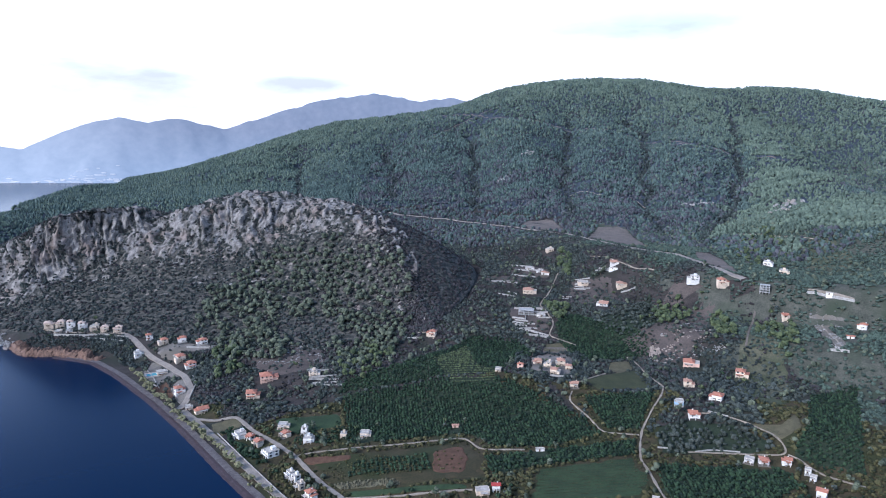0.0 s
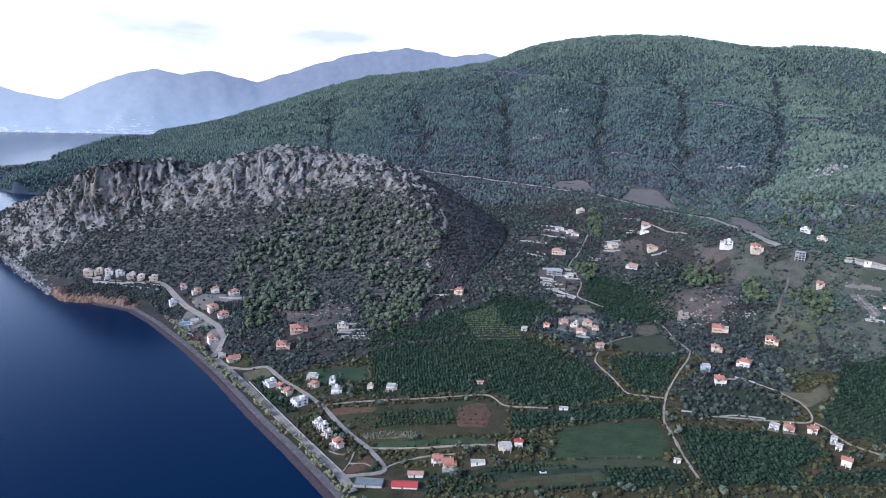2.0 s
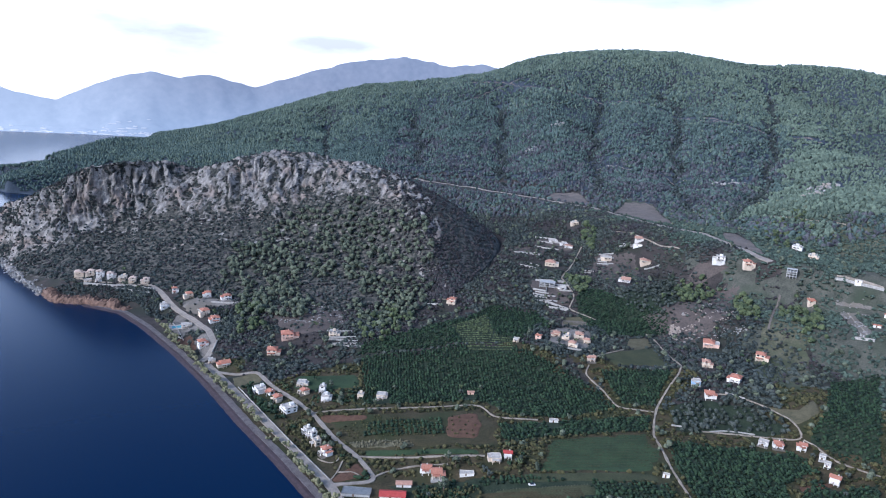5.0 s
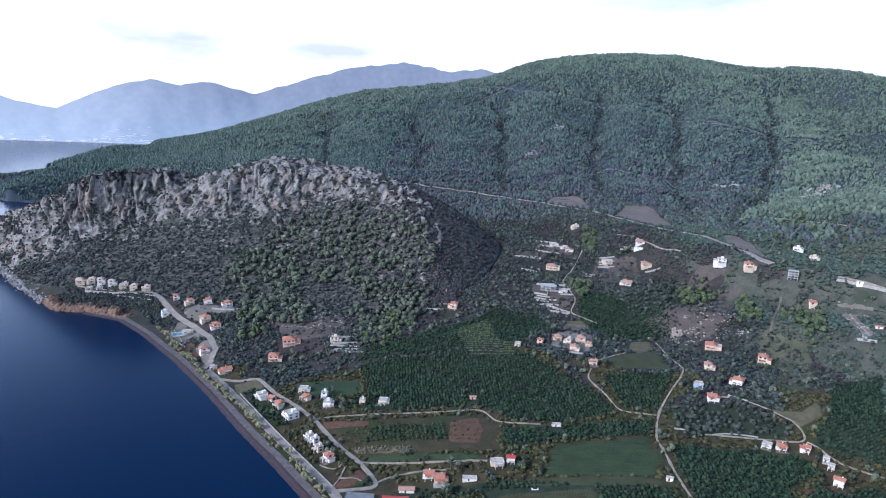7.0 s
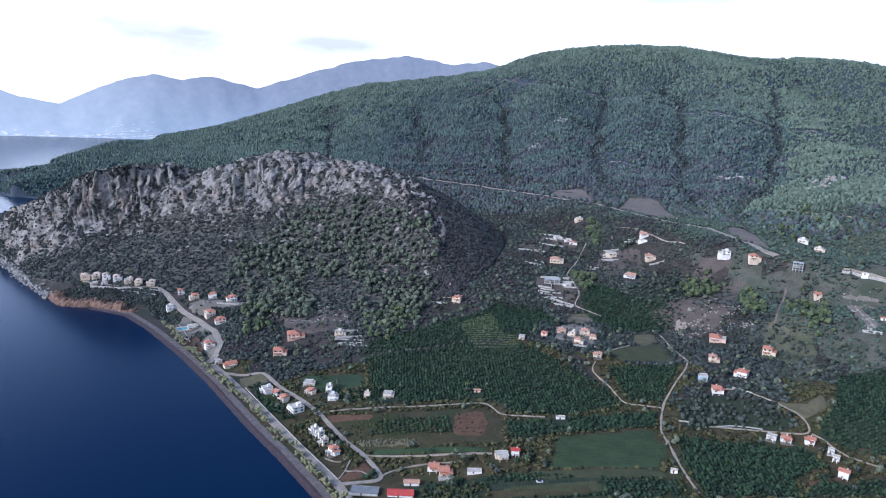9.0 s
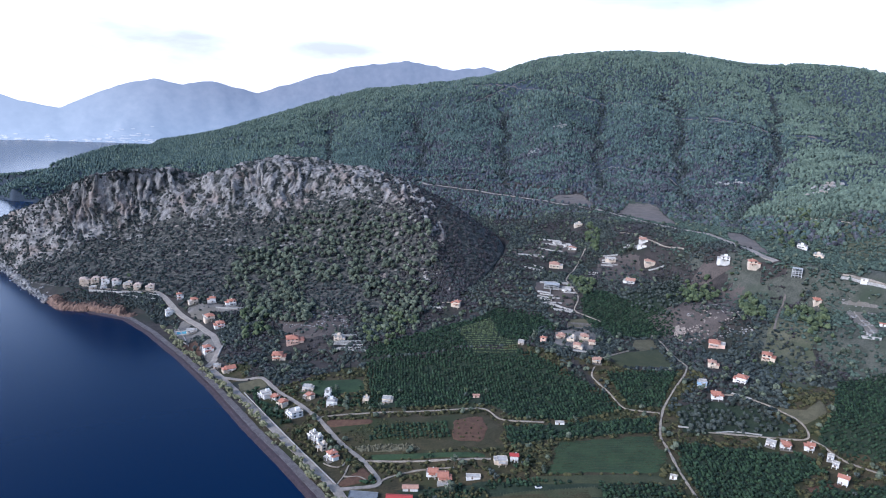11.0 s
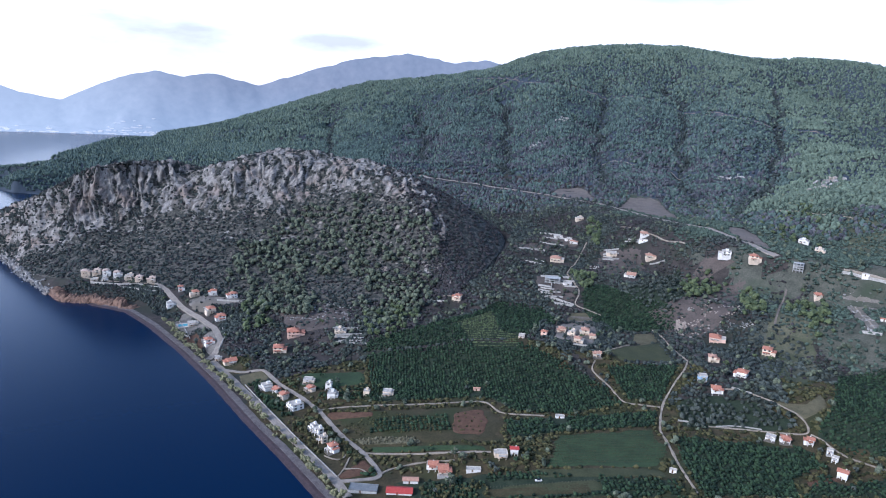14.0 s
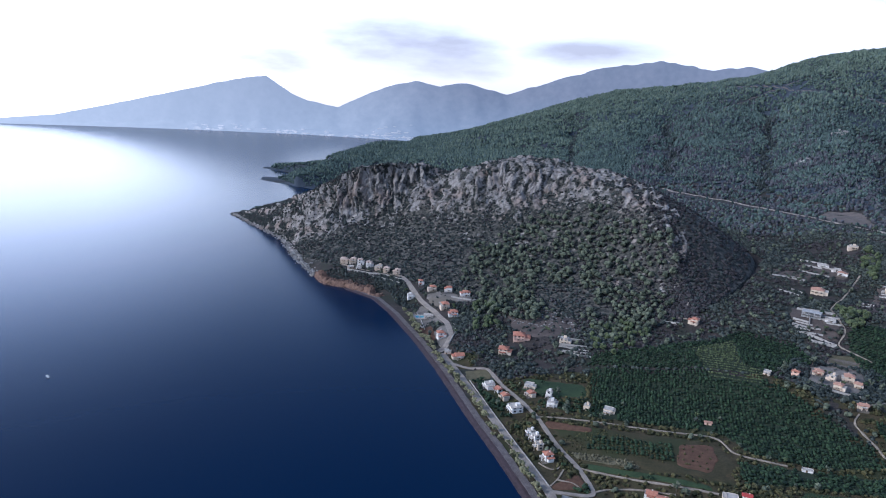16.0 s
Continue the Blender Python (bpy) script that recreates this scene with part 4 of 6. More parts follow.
HOUSES = {
    "terrace_villas": [
        (-436, 759, 14.1, 1.6, "hip"),
        (-422, 757, 12.4, 2, "hip"),
        (-408, 754, 12.3, 2, "hip"),
        (-392, 749, 13.6, 2, "hip"),
        (-376, 743, 13.5, 1.5, "flat"),
        (-362, 738, 11.8, 2, "hip"),
        (-346, 735, 13.1, 2, "hip"),
        (-416, 740, 10.7, 1, "flat"),
        (-403, 739, 9.1, 1, "flat"),
    ],
    "shore_village": [
        (-298, 705, 9.7, 2.4, "hip"),
        (-278, 690, 13.5, 2, "hip"),
        (-259, 695, 12.1, 2, "hip"),
        (-235, 687, 14.5, 2, "hip"),
        (-298, 676, 12.1, 1.6, "flat"),
        (-247, 653, 14.0, 2, "hip"),
        (-230, 636, 13.6, 2, "hip"),
        (-219, 575, 11.4, 2.4, "hip"),
        (-256, 630, 13.7, 1.2, "flat"),
        (-187, 537, 14.9, 1, "gable"),
        (-200, 545, 8.7, 1, "flat"),
    ],
    "slope_villas": [
        (-148, 559, 16.2, 2, "hip"),
        (-142, 595, 22.6, 2, "hip"),
        (-98, 590, 14.4, 1.8, "flat"),
        (13, 663, 13.2, 1.8, "hip"),
        (-108, 498, 12.6, 1, "flat"),
    ],
    "shore_houses": [
        (-140, 488, 12.6, 1.6, "flat"),
        (-131, 484, 7.7, 1, "gable"),
        (-122, 473, 9.4, 1.5, "gable"),
        (-110, 458, 15.5, 1.8, "flat"),
        (-103, 483, 9.4, 1, "gable"),
        (-84, 473, 11.1, 1.4, "flat"),
        (-90, 488, 6.6, 2, "flat"),
        (-58, 477, 6.5, 1.4, "flat"),
        (-41, 477, 11.5, 1.3, "flat"),
        (-89, 426, 6.8, 1.5, "flat"),
        (-84, 419, 7.6, 2, "flat"),
        (-79, 409, 7.4, 1.8, "flat"),
        (-70, 397, 9.7, 2, "hip"),
    ],
    "farm_sheds": [
        (-3, 378, 9.9, 1, "gable"),
        (5, 373, 11.3, 1, "gable"),
        (-16, 364, 14.0, 0.8, "gable"),
        (-22, 353, 23, 0.45, "gable"),
        (-44, 354, 26, 0.55, "flat"),
        (23, 371, 13.5, 0.5, "flat"),
        (41, 385, 11.6, 1, "flat"),
        (50, 388, 7.0, 1.4, "gable"),
        (29, 485, 7.4, 0.8, "gable"),
        (88, 439, 9.5, 0.6, "flat"),
    ],
    "hamlet": [
        (72, 564, 7.3, 1, "flat"),
        (93, 569, 7.4, 2, "hip"),
        (111, 583, 10.9, 1.5, "hip"),
        (119, 573, 9.7, 2, "flat"),
        (132, 580, 12.0, 2, "hip"),
        (123, 557, 11.6, 1.5, "hip"),
        (138, 569, 8.6, 1.4, "gable"),
        (133, 529, 9.1, 1.2, "gable"),
    ],
    "upper_hamlet": [
        (192, 944, 15.3, 1.6, "flat"),
        (153, 883, 15.9, 1, "flat"),
        (164, 866, 12.5, 1, "flat"),
        (169, 852, 13.9, 1.3, "hip"),
        (138, 790, 22.9, 1.5, "hip"),
        (119, 699, 22.9, 1.6, "frame"),
        (134, 692, 12.7, 1, "flat"),
        (208, 804, 17.7, 1, "flat"),
        (252, 820, 15.1, 1, "gable"),
        (248, 810, 16.5, 0.6, "flat"),
        (249, 777, 15.9, 1.3, "hip"),
        (210, 720, 17.4, 1, "gable"),
    ],
    "east_houses": [
        (309, 710, 17.8, 2, "flat"),
        (331, 684, 16.1, 2, "hip"),
        (431, 776, 15.6, 1.5, "flat"),
        (415, 712, 14.5, 1.7, "flat"),
        (359, 649, 13.2, 2, "frame"),
        (368, 622, 9.5, 1, "gable"),
        (255, 576, 19.5, 1.4, "hip"),
        (232, 526, 11.6, 2, "hip"),
        (209, 490, 9.5, 1.1, "flat"),
        (287, 543, 14.6, 2.2, "hip"),
        (241, 493, 13.2, 1.6, "hip"),
        (214, 472, 11.6, 1, "gable"),
        (418, 580, 11, 1.6, "hip"),
    ],
    "east_farms": [
        (228, 412, 9.9, 1, "flat"),
        (236, 409, 11.0, 1, "hip"),
        (250, 405, 10.0, 1.2, "gable"),
        (251, 367, 9.4, 1.7, "gable"),
        (257, 392, 6.3, 1, "flat"),
        (256, 384, 6.2, 1, "flat"),
        (146, 366, 6.3, 0.8, "flat"),
        (388, 552, 9, 0.8, "gable"),
        (404, 612, 9, 0.8, "flat"),
    ],
}


def part(name, bm, material, parent, label=""):
    """Links a bmesh as one mesh under a thing or a part."""
    me = bpy.data.meshes.new(name)
    bm.to_mesh(me)
    bm.free()
    me.materials.append(material)
    ob = new(name, me)
    ob.parent = parent
    return tagged(ob, label)


def box(bm, x0, x1, y0, y1, z0, z1):
    r = bmesh.ops.create_cube(bm, size=1.0, matrix=Matrix.LocRotScale(((x0 + x1) / 2, (y0 + y1) / 2, (z0 + z1) / 2), None, (x1 - x0, y1 - y0, z1 - z0)))
    return r["verts"]


def boxed(*args):
    bm = bmesh.new()
    box(bm, *args)
    return bm


def smooth_line(line, step):
    """A polyline resampled with rounded corners."""
    q = along(line, max(6, int(sum(math.dist(a, c) for a, c in zip(line, line[1:])) / step)))
    for _ in range(3):
        q[1:-1] = (q[:-2] + 2 * q[1:-1] + q[2:]) / 4
    return q


def ribbon(name, line, left, right, lift, material, step=3.0, thick=0.5, cross=4):
    """A strip with thickness draped on the ground along a line."""
    q = smooth_line(line, step)
    t = np.gradient(q, axis=0)
    t /= np.hypot(t[:, 0], t[:, 1])[:, None] + 1e-9
    side = np.stack([t[:, 1], -t[:, 0]], -1)
    off = np.linspace(-left, right, cross)
    wob = 0.25 * waves(q[:, 0], q[:, 1], 14, len(line))[:, None]
    pts = q[:, None, :] + side[:, None, :] * (off[None] + wob * np.sign(off + 1e-9)[None])[:, :, None]
    z = ground_height(pts[..., 0], pts[..., 1])
    z = (0.5 * z + 0.5 * z.mean(1, keepdims=True)) + lift
    top = np.concatenate([pts, z[..., None]], -1)
    skirt = top.copy()
    skirt[..., 2] -= thick + 1.2
    full = np.concatenate([skirt[:, :1], top, skirt[:, -1:]], 1)
    return mesh_object(name, full.reshape(-1, 3), grid_faces(len(q), cross + 2), material, False)


# ---- roads and shore ----
ROAD_LABEL = {"asphalt": "pale worn asphalt road between plots and houses", "track": "pale gravel track through groves and scrub", "earth": "brown earth track along the wooded hillside"}
ROAD_LINES = []
for name, (wide, kind, line) in ROADS.items():
    r = ribbon(name[:-2] if name[-2:] in ("_b", "_c") else name, line, wide * (0.36 if kind == "asphalt" else 0.22), wide * (0.36 if kind == "asphalt" else 0.22), 0.55, M_ROAD if kind == "asphalt" else M_BARE if name == "stony_lane" or kind == "earth" else M_TRACK)
    tagged(r, ROAD_LABEL[kind], "road", kind="structure")
    ROAD_LINES.append((wide, line))
BEACH_LINE = COAST[3:13]
beach = ribbon("beach", BEACH_LINE, -2.6, 7.6, 0.45, M_BEACH, cross=8)
tagged(beach, "narrow grey pebble beach along the bay", "beach", kind="structure")
wet = ribbon("wet_shingle", BEACH_LINE, 3.0, 3.6, 0.50, M_WET, cross=5)
tagged(wet, "dark reddish wet shingle at the waterline", "beach", kind="structure")
# a low bluff of ochre earth between the beach and the crag
bq = smooth_line([(-340, 672), (-366, 682), (-394, 690), (-429, 692), (-452, 712), (-470, 730)], 1.6)
bt = np.gradient(bq, axis=0)
bt /= np.hypot(bt[:, 0], bt[:, 1])[:, None]
bs = np.stack([bt[:, 1], -bt[:, 0]], -1)
bo, bh = np.array([-3.0, -1.0, 0.5, 1.6, 3.0, 5.0, 8.0, 12.0]), np.array([-1.5, 0.5, 2.4, 4.4, 5.8, 6.6, 6.9, 6.0])
taper = np.clip(np.minimum(np.arange(len(bq)), np.arange(len(bq))[::-1]) / 12, 0, 1)[:, None]
jag = 2.6 * waves(bq[:, 0], bq[:, 1], 17, 77)[:, None] + 1.6 * waves(bq[:, :1] + bo * 3, bq[:, 1:] - bo * 2, 5, 78)
bp_ = bq[:, None] + bs[:, None] * (bo + jag * (bo > -3))[..., None]
bluff = mesh_object("sea_bluff", np.concatenate([bp_, (bh * (0.25 + 0.75 * taper) * (0.85 + 0.2 * jag))[..., None]], -1).reshape(-1, 3), grid_faces(len(bq), 8), M_OCHRE)
tagged(bluff, "low ochre earth bluff above the waterline", "cliff", kind="structure")

# ---- fields ----
FIELD_LOOK = {"fenced_field": M_DRYFIELD, "pool_yard": M_YARD, "villa_yard": M_YARD, "corner_yard": M_YARD, "hamlet_yard": M_YARD, "soil_plot": M_PLOUGH, "soil_corner": M_PLOUGH, "green_strip": M_LAWN, "brown_oval": M_STRAW, "brown_oval_low": M_STRAW,
              "dry_field": M_DRYFIELD, "ploughed_patch": M_PLOUGH, "reed_strip": M_REED, "striped_field": M_LAWN, "lawn": M_LAWN, "meadow": M_MEADOW, "fallow_plot": M_STRAW,
              "brown_plot": M_BARE, "brown_slope": M_BROWN, "grass_bank": M_STRAW, "strip_field_a": M_MEADOW, "strip_field_b": M_MEADOW,
              "brown_strip": M_PLOUGH, "terrace_plot": M_BROWN, "dry_plot_a": M_BROWN, "yard_plot": M_PLOUGH, "clearing": M_BROWN, "grassy_slope": M_SLOPE, "high_grass_slope": M_SLOPE, "stony_slope": M_BROWN, "upper_yard": M_BROWN, "site_yard": M_BROWN, "gravel_yard": M_YARD,
              "bare_bank_a": M_BARE, "bare_bank_b": M_BARE, "bare_bank_c": M_BARE}
FIELD_LABEL = {M_YARD: "pale worn paving of a yard between houses", M_DRYFIELD: "weedy dry field of olive-brown grass", M_PLOUGH: "patch of bare reddish soil", M_REED: "strip of pale dry reeds", M_LAWN: "flat bright green cropped field",
               M_MEADOW: "dull green meadow strip", M_STRAW: "straw-coloured dry grass plot", M_BARE: "bare grey-brown earth of a road cutting", M_BROWN: "brown weedy slope between plots", M_SLOPE: "grassy brown slope with scattered bushes"}


def field(name, ring, material, lift):
    """A patch of ground cover inside a ring of corners, draped on the ground, with a slightly frayed edge."""
    q = smooth_ring(ring, 2.5)
    c = q.mean(0)
    f = np.linspace(0, 1, 14)[:, None, None]
    pts = c + (q - c)[None] * f
    z = ground_height(pts[..., 0], pts[..., 1]) + lift
    z[-1] -= lift + 0.4
    return mesh_object(name, np.concatenate([pts, z[..., None]], -1).reshape(-1, 3), grid_faces(14, len(q), True), material, True)


def smooth_ring(ring, step):
    q = along(list(ring) + [ring[0]], max(24, int(sum(math.dist(a, b) for a, b in zip(ring, ring[1:] + ring[:1])) / step)))[:-1]
    q = (np.roll(q, 1, 0) + 2 * q + np.roll(q, -1, 0)) / 4
    c = q.mean(0)
    return q + (q - c) * (0.045 * waves(q[:, 0], q[:, 1], 9, len(ring)) + 0.06 * waves(q[:, 0], q[:, 1], 28, len(ring) + 3))[:, None]


for name, ring in FIELDS.items():
    lift = 0.45 if name in ("ploughed_patch", "reed_strip", "soil_corner", "green_strip", "gravel_yard", "villa_yard", "hamlet_yard") else 0.28
    f = field(name.replace("_a", "").replace("_b", "").replace("_c", "") if name[-2:] in ("_a", "_b", "_c") else name, ring, FIELD_LOOK[name], lift)
    tagged(f, FIELD_LABEL[FIELD_LOOK[name]], "field", kind="structure")

# ---- plants ----
ICO = bmesh.new()
bmesh.ops.create_icosphere(ICO, subdivisions=1, radius=1.0)
ICO_V = np.array([q.co[:] for q in ICO.verts])
ICO_F = np.array([[q.index for q in f.verts] for f in ICO.faces])
ICO.free()


OCT_V = np.array([(1, 0, 0), (-1, 0, 0), (0, 1, 0), (0, -1, 0), (0, 0, 1), (0, 0, -1)], float)
OCT_F = np.array([(0, 2, 4), (2, 1, 4), (1, 3, 4), (3, 0, 4), (2, 0, 5), (1, 2, 5), (3, 1, 5), (0, 3, 5)])


def clump_crown(rs, count, spread, flat=0.75, size=0.62):
    """A crown of ragged clumps round an uneven core; unit height and width."""
    vs, fs = [], []
    if count == 0:
        return OCT_V * rs.uniform(0.7, 1.3, (6, 1)) * [1, 1, flat], OCT_F
    for k in range(count):
        if count == 1:
            c, r = np.zeros(3), 1.0
        else:
            a, h = rs.uniform(0, 6.28), rs.uniform(-0.5, 0.55)
            c = np.array([math.cos(a) * spread * rs.uniform(0.3, 1), math.sin(a) * spread * rs.uniform(0.3, 1), h * flat])
            r = size * rs.uniform(0.75, 1.2)
        q = ICO_V * r * rs.uniform(0.68, 1.22, (len(ICO_V), 1)) * np.array([1, 1, flat])
        fs.append(ICO_F + len(vs) * len(ICO_V))
        vs.append(q + c)
    return np.concatenate(vs), np.concatenate(fs)


def stem(height, radius, sides=3):
    a = np.arange(sides) * 6.283 / sides
    ringv = np.stack([np.cos(a), np.sin(a), np.zeros(sides)], -1)
    vs = np.concatenate([ringv * radius + [0, 0, -1.0], ringv * radius * 0.5 + [0, 0, height]])
    fs = []
    for k in range(sides):
        j = (k + 1) % sides
        fs += [(k, j, sides + j), (k, sides + j, sides + k)]
    return vs, np.array(fs)


def scatter(name, pts, sizes, material, clumps, seed, label, category, trunk=0.0, flat=0.75, spread=0.55, tall=1.0):
    """Many plants of one kind, joined into one mesh: each a ragged crown, on a stem where the stem shows."""
    rs = np.random.RandomState(seed)
    kinds = []
    for _ in range(7):
        cv, cf = clump_crown(rs, clumps, spread, flat)
        kinds.append((cv, cf))
    pick = rs.randint(0, 7, len(pts))
    all_v, all_f, all_m, base = [], [], [], 0
    for k, (cv, cf) in enumerate(kinds):
        sel = np.where(pick == k)[0]
        if not len(sel):
            continue
        a = rs.uniform(0, 6.28, len(sel))
        c, s_ = np.cos(a), np.sin(a)
        sc = sizes[sel]
        up = sc * tall * rs.uniform(0.85, 1.2, len(sel))
        x = (cv[None, :, 0] * c[:, None] - cv[None, :, 1] * s_[:, None]) * sc[:, None] + pts[sel, 0:1]
        y = (cv[None, :, 0] * s_[:, None] + cv[None, :, 1] * c[:, None]) * sc[:, None] + pts[sel, 1:2]
        lift = (trunk + 0.55 * flat) * up
        z = cv[None, :, 2] * up[:, None] + pts[sel, 2:3] + lift[:, None]
        all_v.append(np.stack([x, y, z], -1).reshape(-1, 3))
        all_f.append((cf[None] + (np.arange(len(sel)) * len(cv))[:, None, None]).reshape(-1, 3) + base)
        all_m.append(np.zeros(len(sel) * len(cf), np.int32))
        base += len(sel) * len(cv)
        if trunk:
            tv, tf = stem(1.0, 0.055)
            tz = np.where(tv[None, :, 2:3] < 0, -1.0, (lift * 1.1)[:, None, None])
            txy = tv[None, :, :2] * sc[:, None, None] + pts[sel, None, :2]
            all_v.append(np.concatenate([txy, tz + pts[sel, None, 2:3]], -1).reshape(-1, 3))
            all_f.append((tf[None] + (np.arange(len(sel)) * len(tv))[:, None, None]).reshape(-1, 3) + base)
            all_m.append(np.ones(len(sel) * len(tf), np.int32))
            base += len(sel) * len(tv)
    ob = mesh_object(name, np.concatenate(all_v), np.concatenate(all_f), material, False)
    ob.data.materials.append(M_BARK)
    ob.data.polygons.foreach_set("material_index", np.concatenate(all_m))
    return tagged(ob, label, category, kind="stuff")


def clear_of_roads(x, y, more=1.0):
    ok = np.ones(x.shape, bool)
    for wide, line in ROAD_LINES:
        ok &= near_line(x, y, line)[0] > wide / 2 + more
    return ok


def clear_view_of(x, y, line, half, reach):
    """Keeps the strip on the near side of a road free, where tall plants would hide it."""
    r = np.hypot(x, y)
    ok = np.ones(x.shape, bool)
    for f in np.arange(6, reach + 1, 6):
        ok &= near_line(x * (1 + f / r), y * (1 + f / r), line)[0] > half
    return ok


def in_ring(x, y, ring):
    return inside(x, y, list(ring))


HOUSE_SPOTS = np.array([(h[0], h[1], h[2]) for g in HOUSES.values() for h in g], float)


def clear_of_houses(x, y, more=0.5):
    ok = np.ones(x.shape, bool)
    for hx, hy, hw in HOUSE_SPOTS:
        ok &= np.hypot(x - hx, y - hy) > hw * 0.62 + more
        # open ground on the side towards the sea
        ok &= np.hypot(x - hx * 0.985, y - hy * 0.985) > hw * 0.5 + more
    return ok


rs = np.random.RandomState(5)

# woods of the big hill and the ridge behind the crag
SPUR_WOOD = [(1100, 2150), (1010, 2061), (906, 1659), (829, 1392), (760, 1196), (716, 1064), (800, 864), (620, 820), (470, 850), (430, 960), (560, 1110), (650, 1270), (750, 1460), (860, 1700), (960, 1950)]


def hill_wood(name, n, near, far_, low, big, clumps, seed, limit):
    rs = np.random.RandomState(seed)
    r = np.sqrt(rs.uniform(near ** 2, far_ ** 2, n))
    a = np.radians(rs.uniform(-43, 38, n))
    x, y = r * np.sin(a), r * np.cos(a)
    z = ground_height(x, y)
    thick = 0.9 + 0.3 * waves(x, y, 400, 21) + 0.2 * waves(x, y, 120, 22)
    ok = (z > 3) & ((r < 2720) | (a < 0.14)) & ~in_ring(x, y, FRONT) & ~in_ring(x, y, REAR) & (y > 1020 - 230 * np.clip((x - 330) / 90, 0, 1)) & clear_of_houses(x, y, 2) & (rs.rand(n) < thick) & clear_of_roads(x, y, 3.5) & (clear_view_of(x, y, ROADS["hill_road"][2], 10, 48) | (rs.rand(n) < 0.08))
    for k in ("bare_bank_a", "bare_bank_b", "bare_bank_c"):
        ok &= ~in_ring(x, y, FIELDS[k])
    ok &= (z > 96) | (rs.rand(n) < 0.6) | (x < -130)
    x, y, z = x[ok][:limit], y[ok][:limit], z[ok][:limit]
    size = rs.uniform(low, big, len(x)) * (1 + 0.22 * waves(x, y, 260, 23))
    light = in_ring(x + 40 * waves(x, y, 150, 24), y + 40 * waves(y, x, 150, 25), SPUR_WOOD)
    # Dark foliage close to the gullies adds to their shade by colour.
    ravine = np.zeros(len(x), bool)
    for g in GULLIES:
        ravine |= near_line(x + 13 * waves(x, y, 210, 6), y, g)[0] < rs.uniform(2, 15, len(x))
    # More pale trees high up and at both sides stand in for bright haze.
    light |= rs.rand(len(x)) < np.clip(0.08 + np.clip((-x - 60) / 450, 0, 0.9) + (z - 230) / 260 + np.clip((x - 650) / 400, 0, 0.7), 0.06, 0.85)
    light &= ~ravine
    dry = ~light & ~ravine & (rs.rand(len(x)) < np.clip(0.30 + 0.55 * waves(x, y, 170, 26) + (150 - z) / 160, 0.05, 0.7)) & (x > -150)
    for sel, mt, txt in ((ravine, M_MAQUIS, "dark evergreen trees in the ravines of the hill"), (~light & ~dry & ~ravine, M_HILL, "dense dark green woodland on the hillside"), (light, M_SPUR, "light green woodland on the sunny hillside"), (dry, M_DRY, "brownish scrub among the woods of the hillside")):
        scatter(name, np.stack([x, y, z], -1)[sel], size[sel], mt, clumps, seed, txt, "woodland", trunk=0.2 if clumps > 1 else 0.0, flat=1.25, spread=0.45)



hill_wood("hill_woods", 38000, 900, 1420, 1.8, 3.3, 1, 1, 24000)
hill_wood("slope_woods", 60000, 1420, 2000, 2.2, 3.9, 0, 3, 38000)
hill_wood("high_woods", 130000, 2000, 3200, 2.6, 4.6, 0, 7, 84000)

# pines on the lower right flank of the crag and below it, scrub on its ledges
uu, vv = rs.randint(0, NU, 40000), rs.randint(2, len(v) - 3, 40000)
p = CRAG[vv, uu] + rs.uniform(-0.7, 0.7, (40000, 3)) * [1, 1, 0.2]
wood = in_ring(p[:, 0] + 12 * waves(p[:, 0], p[:, 1], 60, 31), p[:, 1] + 10 * waves(p[:, 1], p[:, 0], 50, 30), ZONES["pine_slope"]) & (ROCKY[vv, uu] < 0.45)
lower = np.stack([rs.uniform(-240, 0, 9000), rs.uniform(590, 740, 9000), np.zeros(9000)], -1)
lower = lower[in_ring(lower[:, 0], lower[:, 1], ZONES["pine_slope"]) & ~in_ring(lower[:, 0], lower[:, 1], FRONT) & clear_of_roads(lower[:, 0], lower[:, 1], 2) & clear_of_houses(lower[:, 0], lower[:, 1], 1)]
lower[:, 2] = ground_height(lower[:, 0], lower[:, 1])
both_ = np.concatenate([p[wood], lower])
rs.shuffle(both_)
pine, taken, PINE_GAP = [], {}, 6.5
for q in both_:
    key = (int(q[0] // 7), int(q[1] // 7))
    near_ = [o for a_ in (-1, 0, 1) for b_ in (-1, 0, 1) for o in taken.get((key[0] + a_, key[1] + b_), ())]
    if all((o[0] - q[0]) ** 2 + (o[1] - q[1]) ** 2 > PINE_GAP ** 2 for o in near_):
        taken.setdefault(key, []).append(q)
        pine.append(q)
pine = np.array(pine)
pine = pine[rs.rand(len(pine)) < 0.78 + 0.45 * waves(pine[:, 0], pine[:, 1], 60, 32)][:2300]
scatter("pine_wood", pine, rs.uniform(2.7, 5.0, len(pine)), M_PINE, 7, 2, "open pine wood on the lower slope of the crag", "pine wood", trunk=0.55, flat=0.8, spread=0.6)
rough_ = ROCKY[vv, uu]
scrubby = rs.rand(40000) < np.where(rough_ > 0.45, 0.10, np.where(wood, 0.35, 0.62)) * (1 + 0.6 * waves(p[:, 0], p[:, 1], 50, 33))
bush = p[scrubby][:16000]
bare_twigs = (rs.rand(len(bush)) < np.clip(0.15 + (bush[:, 0] + 110) / 120, 0.15, 0.7))
scatter("crag_scrub", bush[~bare_twigs], rs.uniform(0.8, 2.2, (~bare_twigs).sum()), M_MAQUIS, 1, 3, "dark evergreen scrub on rocky ledges", "scrub", flat=0.8)
